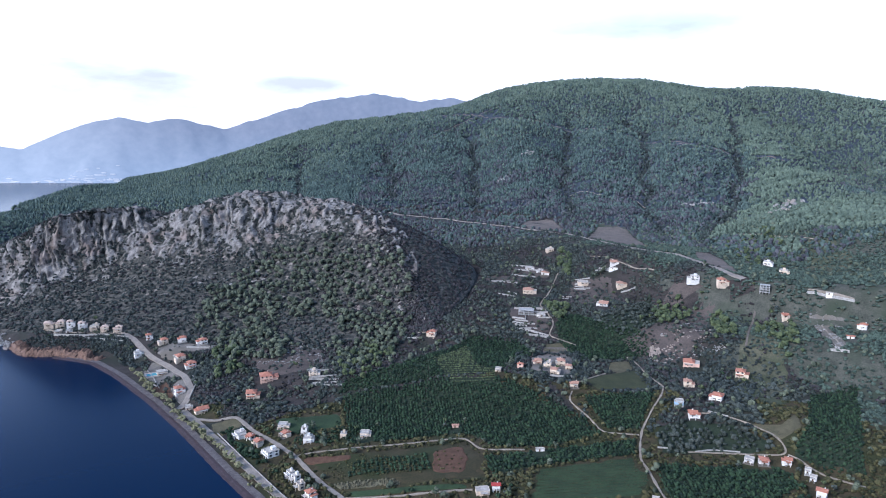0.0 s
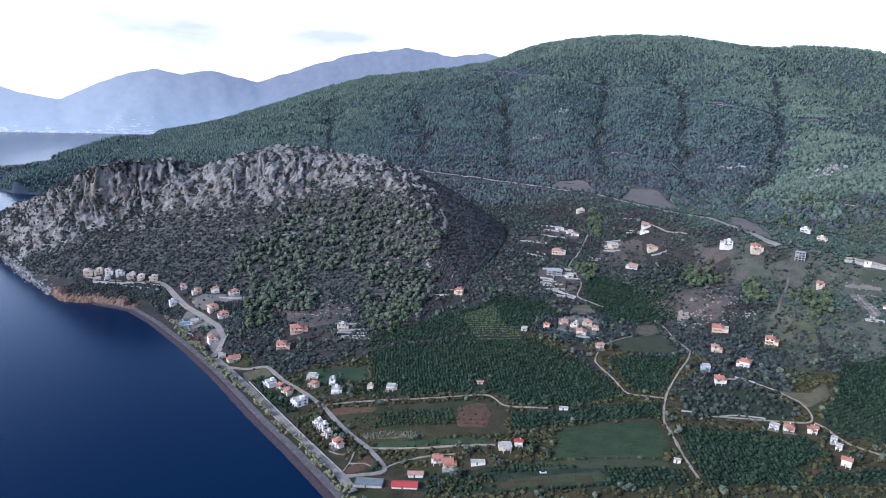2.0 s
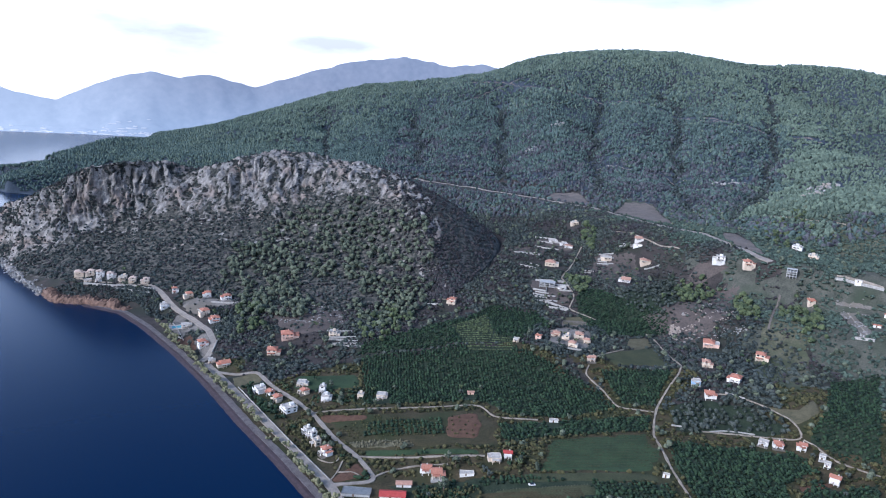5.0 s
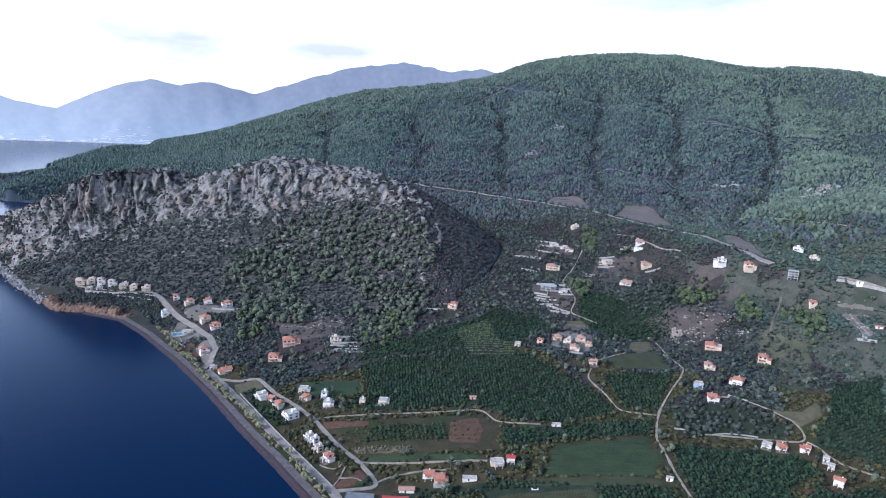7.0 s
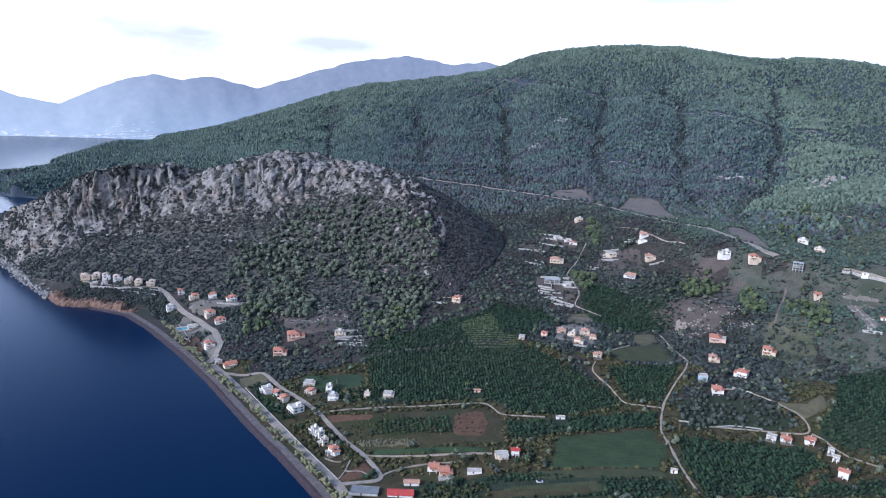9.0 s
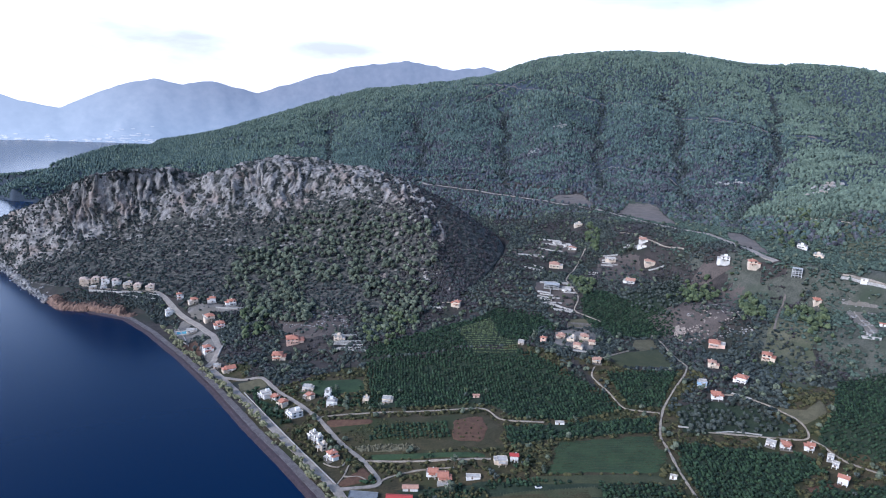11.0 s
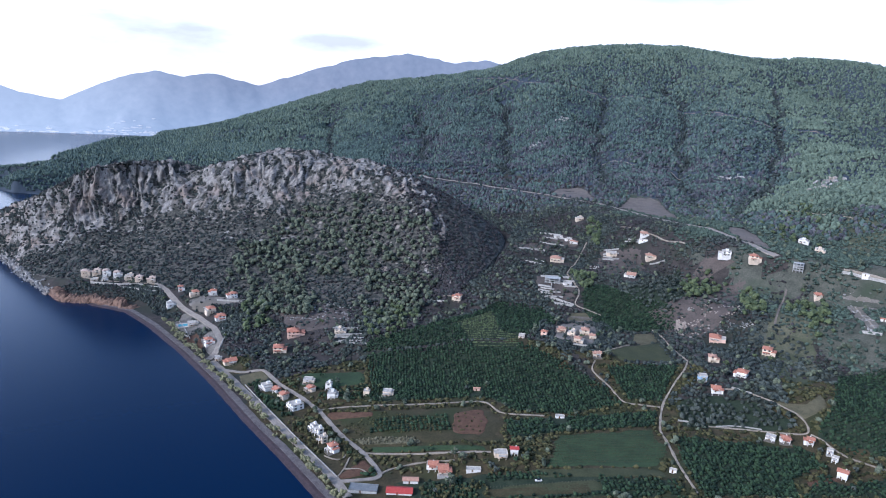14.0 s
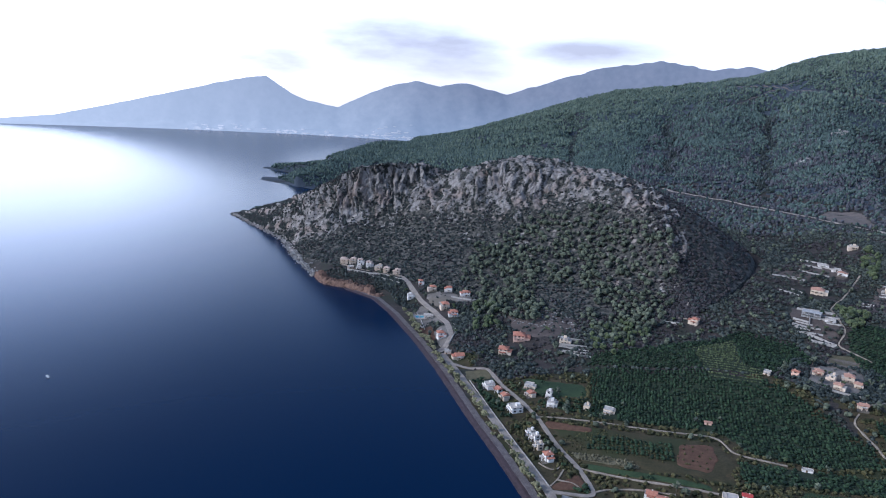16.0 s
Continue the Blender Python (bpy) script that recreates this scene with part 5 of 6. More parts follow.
scatter("leafless_shrubs", bush[bare_twigs], rs.uniform(0.9, 2.4, bare_twigs.sum()), M_TWIG, 1, 4, "leafless purple-grey shrubs on the flank of the crag", "shrubs", flat=0.8)

# groves in rows
count = 0
for name, (gap, ring) in GROVES.items():
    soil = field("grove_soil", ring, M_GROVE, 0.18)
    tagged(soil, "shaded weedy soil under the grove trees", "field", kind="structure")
    gap *= 0.86 if "olive" in name else 0.53
    q = np.array(ring, float)
    lo, hi = q.min(0), q.max(0)
    turn = math.atan2(q[1, 1] - q[0, 1], q[1, 0] - q[0, 0])
    span = math.hypot(*(hi - lo))
    i, j = np.meshgrid(np.arange(-span, span, gap), np.arange(-span, span, gap * 1.12), indexing="ij")
    c = (lo + hi) / 2
    x = c[0] + i * math.cos(turn) - j * math.sin(turn)
    y = c[1] + i * math.sin(turn) + j * math.cos(turn)
    x, y = x.ravel() + rs.uniform(-0.55, 0.55, x.size), y.ravel() + rs.uniform(-0.55, 0.55, x.size)
    keep = in_ring(x, y, ring) & ~in_ring(x, y, ZONES["vine_terraces"]) & ~in_ring(x, y, ZONES["fence_strip"]) & (rs.rand(x.size) > 0.1 - 0.12 * waves(x, y, 30, 44)) & clear_of_roads(x, y, 0.9) & clear_of_houses(x, y)
    x, y = x[keep], y[keep]
    olive = "olive" in name
    pts = np.stack([x, y, ground_height(x, y)], -1)
    scatter(name if name[-2:] != "_b" else name[:-2], pts, rs.uniform(0.9, 1.65, len(x)) * (2.0 if olive else 1.0), M_OLIVE if olive else M_CITRUS, 1 if not olive else 3, 40 + count,
            "grey-green olive trees on a terraced slope" if olive else "dark green citrus trees planted in rows", "olive grove" if olive else "orchard", trunk=0.2, flat=0.85, spread=0.4)
    count += 1

# scrub and small trees over the valley floor
n = 190000
r = np.sqrt(rs.uniform(310 ** 2, 1150 ** 2, n))
a = np.radians(rs.uniform(-38, 40, n))
x, y = r * np.sin(a), r * np.cos(a)
open_land = inside(x, y, LAND) & (near_line(x, y, COAST)[0] > 27) & ~in_ring(x, y, FRONT) & ~in_ring(x, y, REAR) & clear_of_roads(x, y, 0.2) & clear_of_houses(x, y, 1.0)
for k, ring in FIELDS.items():
    sparse = rs.rand(n) < (0.3 if FIELD_LOOK[k] is M_BROWN else 0.6 if FIELD_LOOK[k] is M_SLOPE else 0.0)
    open_land &= ~in_ring(x, y, ring) | sparse
for _, ring in GROVES.values():
    open_land &= ~in_ring(x, y, ring)
x, y = x[open_land], y[open_land]
dense = 0.62 + 0.4 * waves(x, y, 110, 51) + 0.3 * waves(x, y, 40, 52)
pick = rs.rand(len(x))
pts = np.stack([x, y, ground_height(x, y)], -1)
small = pts[(pick < dense * 1.0)]
half = rs.rand(len(small)) < 0.5 + 0.5 * waves(small[:, 0], small[:, 1], 90, 53)
close = np.hypot(small[:, 0], small[:, 1]) < 660
plain = np.hypot(small[:, 0], small[:, 1]) + 50 * waves(small[:, 0], small[:, 1], 120, 14) < 525
scatter("coastal_scrub", small[plain], rs.uniform(0.7, 2.0, plain.sum()), M_LUSH, 1, 65, "olive-green scrub and weeds on the coastal plain", "scrub", flat=0.75)
half, close, small = half[~plain], close[~plain], small[~plain]
east = small[:, 0] - 310 + 0.12 * (small[:, 1] - 600) + 60 * waves(small[:, 0], small[:, 1], 120, 58)
for nm, sel, mt, sd, txt in (("valley_scrub", half & (east > 0), M_GRASSY, 67, "green scrub and long grass over the eastern slopes"), ("valley_scrub", half & (east <= 0), M_OLIVE, 61, "grey-green scrub and brambles over the valley slopes"), ("valley_bushes", ~half & (east > 25), M_GRASSY, 68, "green bushes over the eastern slopes"), ("valley_bushes", ~half & (east <= 25), M_MAQUIS, 63, "dark green bushes over the valley slopes")):
    grey = sel & ~half & (east <= 25) & (waves(small[:, 0], small[:, 1], 80, 57) > 0.0)
    if grey.any():
        sel = sel & ~grey
        scatter("leafless_shrubs", small[grey], rs.uniform(0.8, 2.4, grey.sum()), M_TWIG, 0, 66, "leafless purple-grey shrubs on the valley slopes", "shrubs", flat=0.75)
    scatter(nm, small[sel & close], rs.uniform(0.8, 2.3, (sel & close).sum()), mt, 1, sd, txt, "scrub", flat=0.75)
    scatter(nm, small[sel & ~close], rs.uniform(0.9, 2.6, (sel & ~close).sum()), mt, 0, sd + 1, txt, "scrub", flat=0.75)
taller = pts[(pick > 0.985) & (dense > 0.3) & clear_view_of(x, y, ROADS["hill_road"][2], 7, 36)]
scatter("valley_trees", taller, rs.uniform(1.6, 3.2, len(taller)), M_PINE, 4, 62, "scattered pines and carobs on the valley slopes", "trees", trunk=0.35, flat=0.9, spread=0.5)

# gardens and thickets round the houses
for k, (name, material, most, small_, big_, txt) in enumerate((
        ("cape_bushes", M_MAQUIS, 420, 1.2, 2.8, "dark thicket above the waterline"), ("bluff_top", M_MAQUIS, 380, 1.0, 2.2, "dark thicket along the edge of the bluff"),
        ("shore_garden", M_CITRUS, 120, 1.2, 2.8, "leafy green gardens behind the coast road"), ("beach_garden", M_LUSH, 90, 1.2, 2.6, "leafy olive-green gardens behind the coast road"),
        ("crossing_garden", M_CITRUS, 26, 1.4, 2.6, "leafy green gardens behind the coast road"), ("low_olives", M_LUSH, 90, 1.2, 2.2, "pale olive trees by the sheds"),
        ("hamlet_garden", M_MAQUIS, 420, 1.2, 2.6, "dark garden trees between the hamlet houses"), ("villa_garden", M_MAQUIS, 700, 0.9, 2.2, "dark garden bushes between the villas"),
        ("meadow_garden", M_CITRUS, 170, 1.0, 2.2, "green garden bushes by the field road"), ("east_garden", M_MAQUIS, 700, 0.9, 2.4, "dark garden bushes among the houses"))):
    ring = ZONES[name]
    q = np.array(ring, float)
    x, y = rs.uniform(q[:, 0].min(), q[:, 0].max(), most * 4), rs.uniform(q[:, 1].min(), q[:, 1].max(), most * 4)
    ok = in_ring(x, y, ring) & clear_of_roads(x, y, 0.8) & clear_of_houses(x, y, -0.8) & inside(x, y, LAND) & (near_line(x, y, COAST)[0] > 13)
    for f_ in ("pool_yard", "villa_yard", "corner_yard", "soil_plot", "hamlet_yard", "lawn"):
        ok &= ~in_ring(x, y, FIELDS[f_]) | (rs.rand(len(x)) < 0.06)
    x, y = x[ok][:most], y[ok][:most]
    scatter("garden_bushes", np.stack([x, y, ground_height(x, y)], -1), rs.uniform(small_, big_, len(x)), material, 2, 140 + k, txt, "bushes", flat=0.85, spread=0.45)

# ---- houses ----
FLOOR = 2.45
GROUP_LOOK = {
    "terrace_villas": ("above the bluff", M_WHITE, M_PALETILE), "shore_village": ("in the shore village", M_WHITE, M_TILE),
    "slope_villas": ("below the pines", M_CREAM, M_TILE), "shore_houses": ("near the beach", M_WHITE, M_TILE),
    "farm_sheds": ("by the fields", M_WHITE, M_TILE), "hamlet": ("in the hamlet", M_CREAM, M_FADED),
    "upper_hamlet": ("on hill terraces", M_WHITE, M_FADED), "east_houses": ("among scrub", M_WHITE, M_TILE),
    "east_farms": ("among citrus groves", M_WHITE, M_TILE)}
WALL_WORD = {M_WHITE: "white", M_CREAM: "cream", M_PINK: "salmon", M_GREY: "grey concrete", M_BLUE: "pale blue"}
ROOF_WORD = {M_PALETILE: "pale tiled roof", M_TILE: "red tiled roof", M_FADED: "faded clay tiled roof", M_SHEET: "red sheet roof", M_SLAB: "flat pale roof", M_DARKROOF: "flat grey roof"}


def hip_roof(w, d, h, rise, gable):
    """Four planes or two over thick eaves."""
    bm = bmesh.new()
    o = 0.55
    x, y = w / 2 + o, d / 2 + o
    run = 0.0 if gable else min(x, y) * 0.9
    ridge_x = max(x - run, 0.15) if w >= d or gable else 0.15
    lo = [bm.verts.new((a * x, b_ * y, h)) for a, b_ in ((-1, -1), (1, -1), (1, 1), (-1, 1))]
    up = [bm.verts.new((a * x, b_ * y, h + 0.22)) for a, b_ in ((-1, -1), (1, -1), (1, 1), (-1, 1))]
    r0, r1 = bm.verts.new((-ridge_x, 0, h + 0.22 + rise)), bm.verts.new((ridge_x, 0, h + 0.22 + rise))
    bm.faces.new(lo[::-1])
    for k in range(4):
        bm.faces.new((lo[k], lo[(k + 1) % 4], up[(k + 1) % 4], up[k]))
    bm.faces.new((up[0], up[1], r1, r0))
    bm.faces.new((up[1], up[2], r1))
    bm.faces.new((up[2], up[3], r0, r1))
    bm.faces.new((up[3], up[0], r0))
    return bm


def window_set(house, w, d, floors, rs, mx=0.0):
    spots = []
    for side, length, depth in ((0, w, d / 2), (1, d, w / 2), (3, d, w / 2)):
        count = max(1, int(length / 3.6))
        for lv in range(max(1, int(floors + 0.3))):
            for k in range(count):
                if rs.rand() < 0.12:
                    continue
                spots.append((side, (k + 0.5) / count * length - length / 2, depth, lv * FLOOR + 1.0))
    for side, along_, depth, z in spots:
        turn = Matrix.Rotation(side * math.pi / 2, 4, "Z")
        tall = 1.3 if rs.rand() < 0.7 else 2.0
        bm = bmesh.new()
        for a0, a1, z0, z1 in ((-0.95, 0.95, -0.1, 0), (-0.95, 0.95, tall, tall + 0.1), (-0.95, -0.85, 0, tall), (0.85, 0.95, 0, tall)):
            box(bm, along_ + a0, along_ + a1, -depth - 0.10, -depth + 0.05, z + z0, z + z1)
        bmesh.ops.transform(bm, matrix=Matrix.Translation((mx, 0, 0)) @ turn, verts=bm.verts)
        win = part("window", bm, M_GREY, house)
        bm = boxed(along_ - 0.85, along_ + 0.85, -depth - 0.05, -depth + 0.02, z, z + tall)
        bmesh.ops.transform(bm, matrix=Matrix.Translation((mx, 0, 0)) @ turn, verts=bm.verts)
        part("pane", bm, M_GLASS, win)


def balcony(house, w, d, z, material, mx):
    """A slab along the sea side with a low wall and posts."""
    x0, x1 = mx - w * 0.46, mx + w * 0.46
    slab = part("balcony", boxed(x0, x1, -d / 2 - 2.0, -d / 2 + 0.05, z - 0.2, z), material, house)
    part("parapet", boxed(x0, x1, -d / 2 - 2.0, -d / 2 - 1.87, z + 0.003, z + 0.9), material, slab)
    for px_ in (x0 + 0.2, mx, x1 - 0.2):
        part("post", boxed(px_ - 0.15, px_ + 0.15, -d / 2 - 1.95, -d / 2 - 1.65, -5.0, z - 0.2), material, slab)


def flat_lid(x0, x1, y0, y1, h):
    """A flat roof with a low parapet round it."""
    bm = boxed(x0 - 0.12, x1 + 0.12, y0 - 0.12, y1 + 0.12, h + 0.003, h + 0.55)
    lid = max(bm.faces, key=lambda f: f.calc_center_median().z)
    bmesh.ops.inset_region(bm, faces=[lid], thickness=0.22, depth=0.0)
    for q in lid.verts:
        q.co.z -= 0.38
    return bm


def veranda(house_, x0, x1, y, h, wall_m, roof_m):
    """A roof on posts along the front, deep enough to lie in shade."""
    deck = part("veranda_roof", boxed(x0, x1, y - 2.4, y + 0.05, h - 0.2, h), roof_m, house_)
    n_ = max(2, int((x1 - x0) / 2.6) + 1)
    for k in range(n_):
        px_ = x0 + 0.2 + (x1 - x0 - 0.4) * k / (n_ - 1)
        part("post", boxed(px_ - 0.16, px_ + 0.16, y - 2.35, y - 2.05, -4.0, h - 0.2), wall_m, deck)


def house(x, y, w, floors, roof, group, wall_m, roof_m, turn, rs):
    shed = floors <= 0.85
    d = w * (0.42 if shed else rs.uniform(0.72, 0.92))
    d = min(d, 11.0)
    c_, s_ = math.cos(math.radians(turn)), math.sin(math.radians(turn))
    cor = [(x + a * w / 2 * c_ - b_ * d / 2 * s_, y + a * w / 2 * s_ + b_ * d / 2 * c_) for a in (-1, 0, 1) for b_ in (-1, 0, 1)]
    zs = ground_height(np.array([q[0] for q in cor]), np.array([q[1] for q in cor]))
    z = float(zs[4] + 0.2 * (zs.max() - zs[4]))
    h = 2.5 * (floors if floors < 1.1 else 1.0 + 0.75 * (floors - 1.0)) + 0.2
    top = new("shed" if shed else "house")
    top.matrix_world = pose(x, y, z, 0, 0, turn)
    place, _, _ = GROUP_LOOK[group]
    if roof == "frame":
        for lv in range(int(floors) + 2):
            part("floor_slab", boxed(-w / 2, w / 2, -d / 2, d / 2, lv * FLOOR - 0.15, lv * FLOOR + 0.15), M_GREY, top)
        for i in range(4):
            for sy in (-1, 1):
                cx_ = -w / 2 + 0.3 + i * (w - 0.6) / 3
                part("column", boxed(cx_ - 0.25, cx_ + 0.25, sy * (d / 2 - 0.4) - 0.25, sy * (d / 2 - 0.4) + 0.25, -2.0, (int(floors) + 1) * FLOOR - 0.16), M_GREY, top)
        part("wall", boxed(-w / 2 + 0.6, w / 2 - 0.6, d / 2 - 0.9, d / 2 - 0.66, -2, FLOOR * floors), M_GREY, top)
        return tagged(top, "unfinished house of bare concrete slabs and columns " + place, "house", group="houses " + place)
    bm = bmesh.new()
    mw = w if shed or w < 6 else w * rs.uniform(0.66, 0.82)
    sx = 1 if rs.rand() < 0.5 else -1
    mx = -sx * (w - mw) / 2
    box(bm, mx - mw / 2, mx + mw / 2, -d / 2, d / 2, -5.0, h)
    bmesh.ops.bevel(bm, geom=[e for e in bm.edges], offset=0.06, segments=1, affect="EDGES")
    part("wall", bm, wall_m, top)
    if mw < w:
        # a lower wing beside the main block, set forward or back
        x0, x1 = (mx + mw / 2, w / 2) if sx > 0 else (-w / 2, mx - mw / 2)
        shift = rs.uniform(-1.8, 1.2)
        y0, y1 = -d / 2 + shift, d / 2 + shift - rs.uniform(0.8, 2.0)
        hw = max(FLOOR + 0.3, h - FLOOR * rs.uniform(0.55, 1.0)) if floors > 1.2 else h - rs.uniform(0.3, 0.7)
        wing = part("wing", boxed(x0, x1, y0, y1, -5.0, hw), wall_m, top)
        if roof == "flat" or rs.rand() < 0.35:
            part("wing_roof", flat_lid(x0, x1, y0, y1, hw), M_SLAB, wing)
        else:
            bm = hip_roof(x1 - x0, y1 - y0, hw + 0.003, min(x1 - x0, y1 - y0) * 0.2, False)
            bmesh.ops.translate(bm, verts=bm.verts, vec=((x0 + x1) / 2, (y0 + y1) / 2, 0))
            part("wing_roof", bm, roof_m, wing)
    if roof == "flat":
        rf = part("roof", flat_lid(mx - mw / 2, mx + mw / 2, -d / 2, d / 2, h), roof_m, top)
        if floors >= 1.4:
            part("stair_head", boxed(mx - mw * 0.12, mx + mw * 0.24, 0, d * 0.35, h + 0.19, h + 2.1), wall_m, rf)
            part("water_tank", boxed(mx - mw * 0.38, mx - mw * 0.22, d * 0.1, d * 0.28, h + 0.19, h + 1.1), M_METAL, rf)
    else:
        bm = hip_roof(mw, d, h + 0.003, min(mw, d) * 0.24, roof == "gable")
        bmesh.ops.translate(bm, verts=bm.verts, vec=(mx, 0, 0))
        rf = part("roof", bm, roof_m, top)
        if not shed:
            cx_ = mx + mw * rs.uniform(-0.3, 0.3)
            part("chimney", boxed(cx_ - 0.28, cx_ + 0.28, d * 0.12, d * 0.12 + 0.5, h, h + min(mw, d) * 0.24 + 0.6), wall_m, rf)
    if not shed:
        window_set(top, mw, d, floors, rs, mx)
    door = part("door", boxed(mx - mw * 0.08 - 0.5, mx - mw * 0.08 + 0.5, -d / 2 - 0.06, -d / 2 + 0.02, 0.0, 2.1), M_WOOD, top)
    if not shed and zs.max() - zs.min() < 2.6 and rs.rand() < 0.4:
        part("terrace", boxed(-w * 0.58, w * 0.58, -d / 2 - 3.0, -d / 2 + 0.3, -5.0, 0.14), M_YARD if rs.rand() < 0.5 else M_STONEWALL, top)
    if not shed:
        if floors < 1.4 or rs.rand() < 0.4:
            veranda(top, mx - mw * 0.46, mx + mw * 0.3, -d / 2, FLOOR, wall_m, roof_m if rs.rand() < 0.6 else M_SLAB)
        else:
            balcony(top, mw, d, FLOOR, wall_m, mx)
    storeys = "one-storey" if floors < 1.35 else "two-storey" if floors < 2.3 else "three-storey"
    word = "%s %s house with %s, %s" % (WALL_WORD[wall_m], storeys, ROOF_WORD[roof_m], place)
    if shed:
        word = "low %s shed with %s, %s" % (WALL_WORD[wall_m], ROOF_WORD[roof_m], place)
    return tagged(top, word, "shed" if shed else "house", group="houses " + place)


SPECIAL = {("farm_sheds", 2): (M_WHITE, M_FADED), ("farm_sheds", 3): (M_WHITE, M_SHEET), ("farm_sheds", 4): (M_GREY, M_DARKROOF), ("farm_sheds", 5): (M_WHITE, M_SLAB),
           ("east_houses", 8): (M_BLUE, M_SLAB), ("slope_villas", 1): (M_PINK, M_TILE), ("slope_villas", 2): (M_CREAM, M_SLAB), ("hamlet", 1): (M_PINK, M_TILE),
           ("farm_sheds", 8): (M_PINK, M_FADED), ("east_houses", 7): (M_CREAM, M_FADED), ("east_houses", 6): (M_PINK, M_TILE), ("farm_sheds", 7): (M_WHITE, M_SHEET)}
hs = np.random.RandomState(11)
for group, rows in HOUSES.items():
    for k, (x, y, w, floors, roof) in enumerate(rows):
        _, wall_m, roof_m = GROUP_LOOK[group]
        roof_m = (roof_m or M_FADED) if roof != "flat" else M_SLAB
        if wall_m is M_WHITE and hs.rand() < 0.45:
            wall_m = M_CREAM
        wall_m, roof_m = SPECIAL.get((group, k), (wall_m, roof_m))
        turn = -math.degrees(math.atan2(x, y)) + hs.uniform(-14, 14)
        if group in ("shore_houses",):
            turn = -52 + hs.uniform(-5, 5) if k not in (5, 6, 7, 8) else hs.uniform(-4, 4)
        if group == "farm_sheds":
            turn = hs.uniform(-4, 4)
        if group == "shore_village":
            turn = 28 + hs.uniform(-10, 10)
        if group == "terrace_villas":
            turn = 18 + hs.uniform(-4, 4)
        house(x, y, w * (0.66 if floors <= 0.85 else 0.60 if group == "east_farms" else 0.72), floors, roof, group, wall_m, roof_m, turn, hs)

# bright young pines in clusters on the slopes
YOUNG = {
    "bank": [(234, 659), (275, 716), (312, 698), (316, 685), (255, 642)],
    "lane": [(348, 650), (372, 623), (339, 540), (324, 548), (320, 582)],
    "gully": [(206, 941), (213, 889), (196, 826), (188, 864)],
    "bend": [(147, 737), (174, 731), (156, 675), (132, 684)],
    "rocks": [(312, 664), (330, 666), (304, 591), (284, 596)],
    "crossing": [(398, 890), (506, 925), (487, 814), (401, 761), (414, 857)],
    "foot": [(-218, 659), (-195, 686), (-173, 628), (-193, 599)],
    "edge": [(-82, 637), (-50, 667), (-24, 630), (-42, 574), (-68, 572)],
}
for name, ring in YOUNG.items():
    q = np.array(ring, float)
    x, y = rs.uniform(q[:, 0].min(), q[:, 0].max(), 220), rs.uniform(q[:, 1].min(), q[:, 1].max(), 220)
    ok = in_ring(x, y, ring) & clear_of_roads(x, y, 2) & clear_of_houses(x, y, 1)
    x, y = x[ok][:48], y[ok][:48]
    scatter("young_pines", np.stack([x, y, ground_height(x, y)], -1), rs.uniform(2.2, 4.2, len(x)), M_YELLOW, 5, 90 + len(name), "bright green young pines in a loose cluster", "pine trees", trunk=0.4, flat=0.85, spread=0.55)

# ---- walls ----
for name, (tall, thick_, line) in WALLS.items():
    q = smooth_line(line, 2.0)
    t = np.gradient(q, axis=0)
    t /= np.hypot(t[:, 0], t[:, 1])[:, None] + 1e-9
    side = np.stack([t[:, 1], -t[:, 0]], -1) * thick_ / 2
    g = ground_height(q[:, 0], q[:, 1])[:, None]
    jag = 0.06 * np.sin(np.arange(len(q)) * 2.1)[:, None]
    prof = [np.concatenate([q - side, g - 1.5], 1), np.concatenate([q - side, g + tall + jag], 1), np.concatenate([q + side, g + tall + jag], 1), np.concatenate([q + side, g - 1.5], 1)]
    wob = mesh_object("retaining_wall", np.stack(prof, 1).reshape(-1, 3), grid_faces(len(q), 4), M_STONEWALL)
    tagged(wob, "pale plastered retaining wall along a terrace", "wall", group="retaining walls")

# ---- trees of their own: tamarisks by the beach, garden trees ----
def tree(name, height, wide, material, rs, label, category):
    """A tapered trunk with limbs and a crown of ragged clumps."""
    top = new(name)
    bm = bmesh.new()
    def limb(p0, p1, r0, r1):
        axis = p1 - p0
        m_ = Matrix.Translation((p0 + p1) / 2) @ axis.to_track_quat("Z", "Y").to_matrix().to_4x4()
        bmesh.ops.create_cone(bm, segments=6, radius1=r0, radius2=r1, depth=axis.length, matrix=m_)
    fork = Vector((rs.uniform(-0.2, 0.2), rs.uniform(-0.2, 0.2), height * 0.42))
    limb(Vector((0, 0, -0.6)), fork, height * 0.045, height * 0.03)
    ends = []
    for k in range(4):
        a = k * 1.57 + rs.uniform(-0.4, 0.4)
        e = fork + Vector((math.cos(a) * wide * 0.55, math.sin(a) * wide * 0.55, height * rs.uniform(0.15, 0.35)))
        limb(fork, e, height * 0.022, height * 0.008)
        ends.append(e)
    part("trunk", bm, M_BARK, top)
    vs, fs = [], []
    for k in range(13):
        e = ends[k % 4] if k < 12 else fork + Vector((0, 0, height * 0.35))
        c = np.array(e[:]) * (0.75 if k % 3 == 0 else 1.0) + rs.uniform(-0.3, 0.3, 3) * [wide * 0.8, wide * 0.8, height * 0.35] + [0, 0, height * 0.1]
        q = ICO_V * wide * rs.uniform(0.26, 0.44) * rs.uniform(0.7, 1.25, (len(ICO_V), 1)) * [1, 1, 0.8]
        fs.append(ICO_F + len(vs) * len(ICO_V))
        vs.append(q + c)
    crown = mesh_object("crown", np.concatenate(vs), np.concatenate(fs), material)
    crown.parent = top
    return tagged(top, label, category)


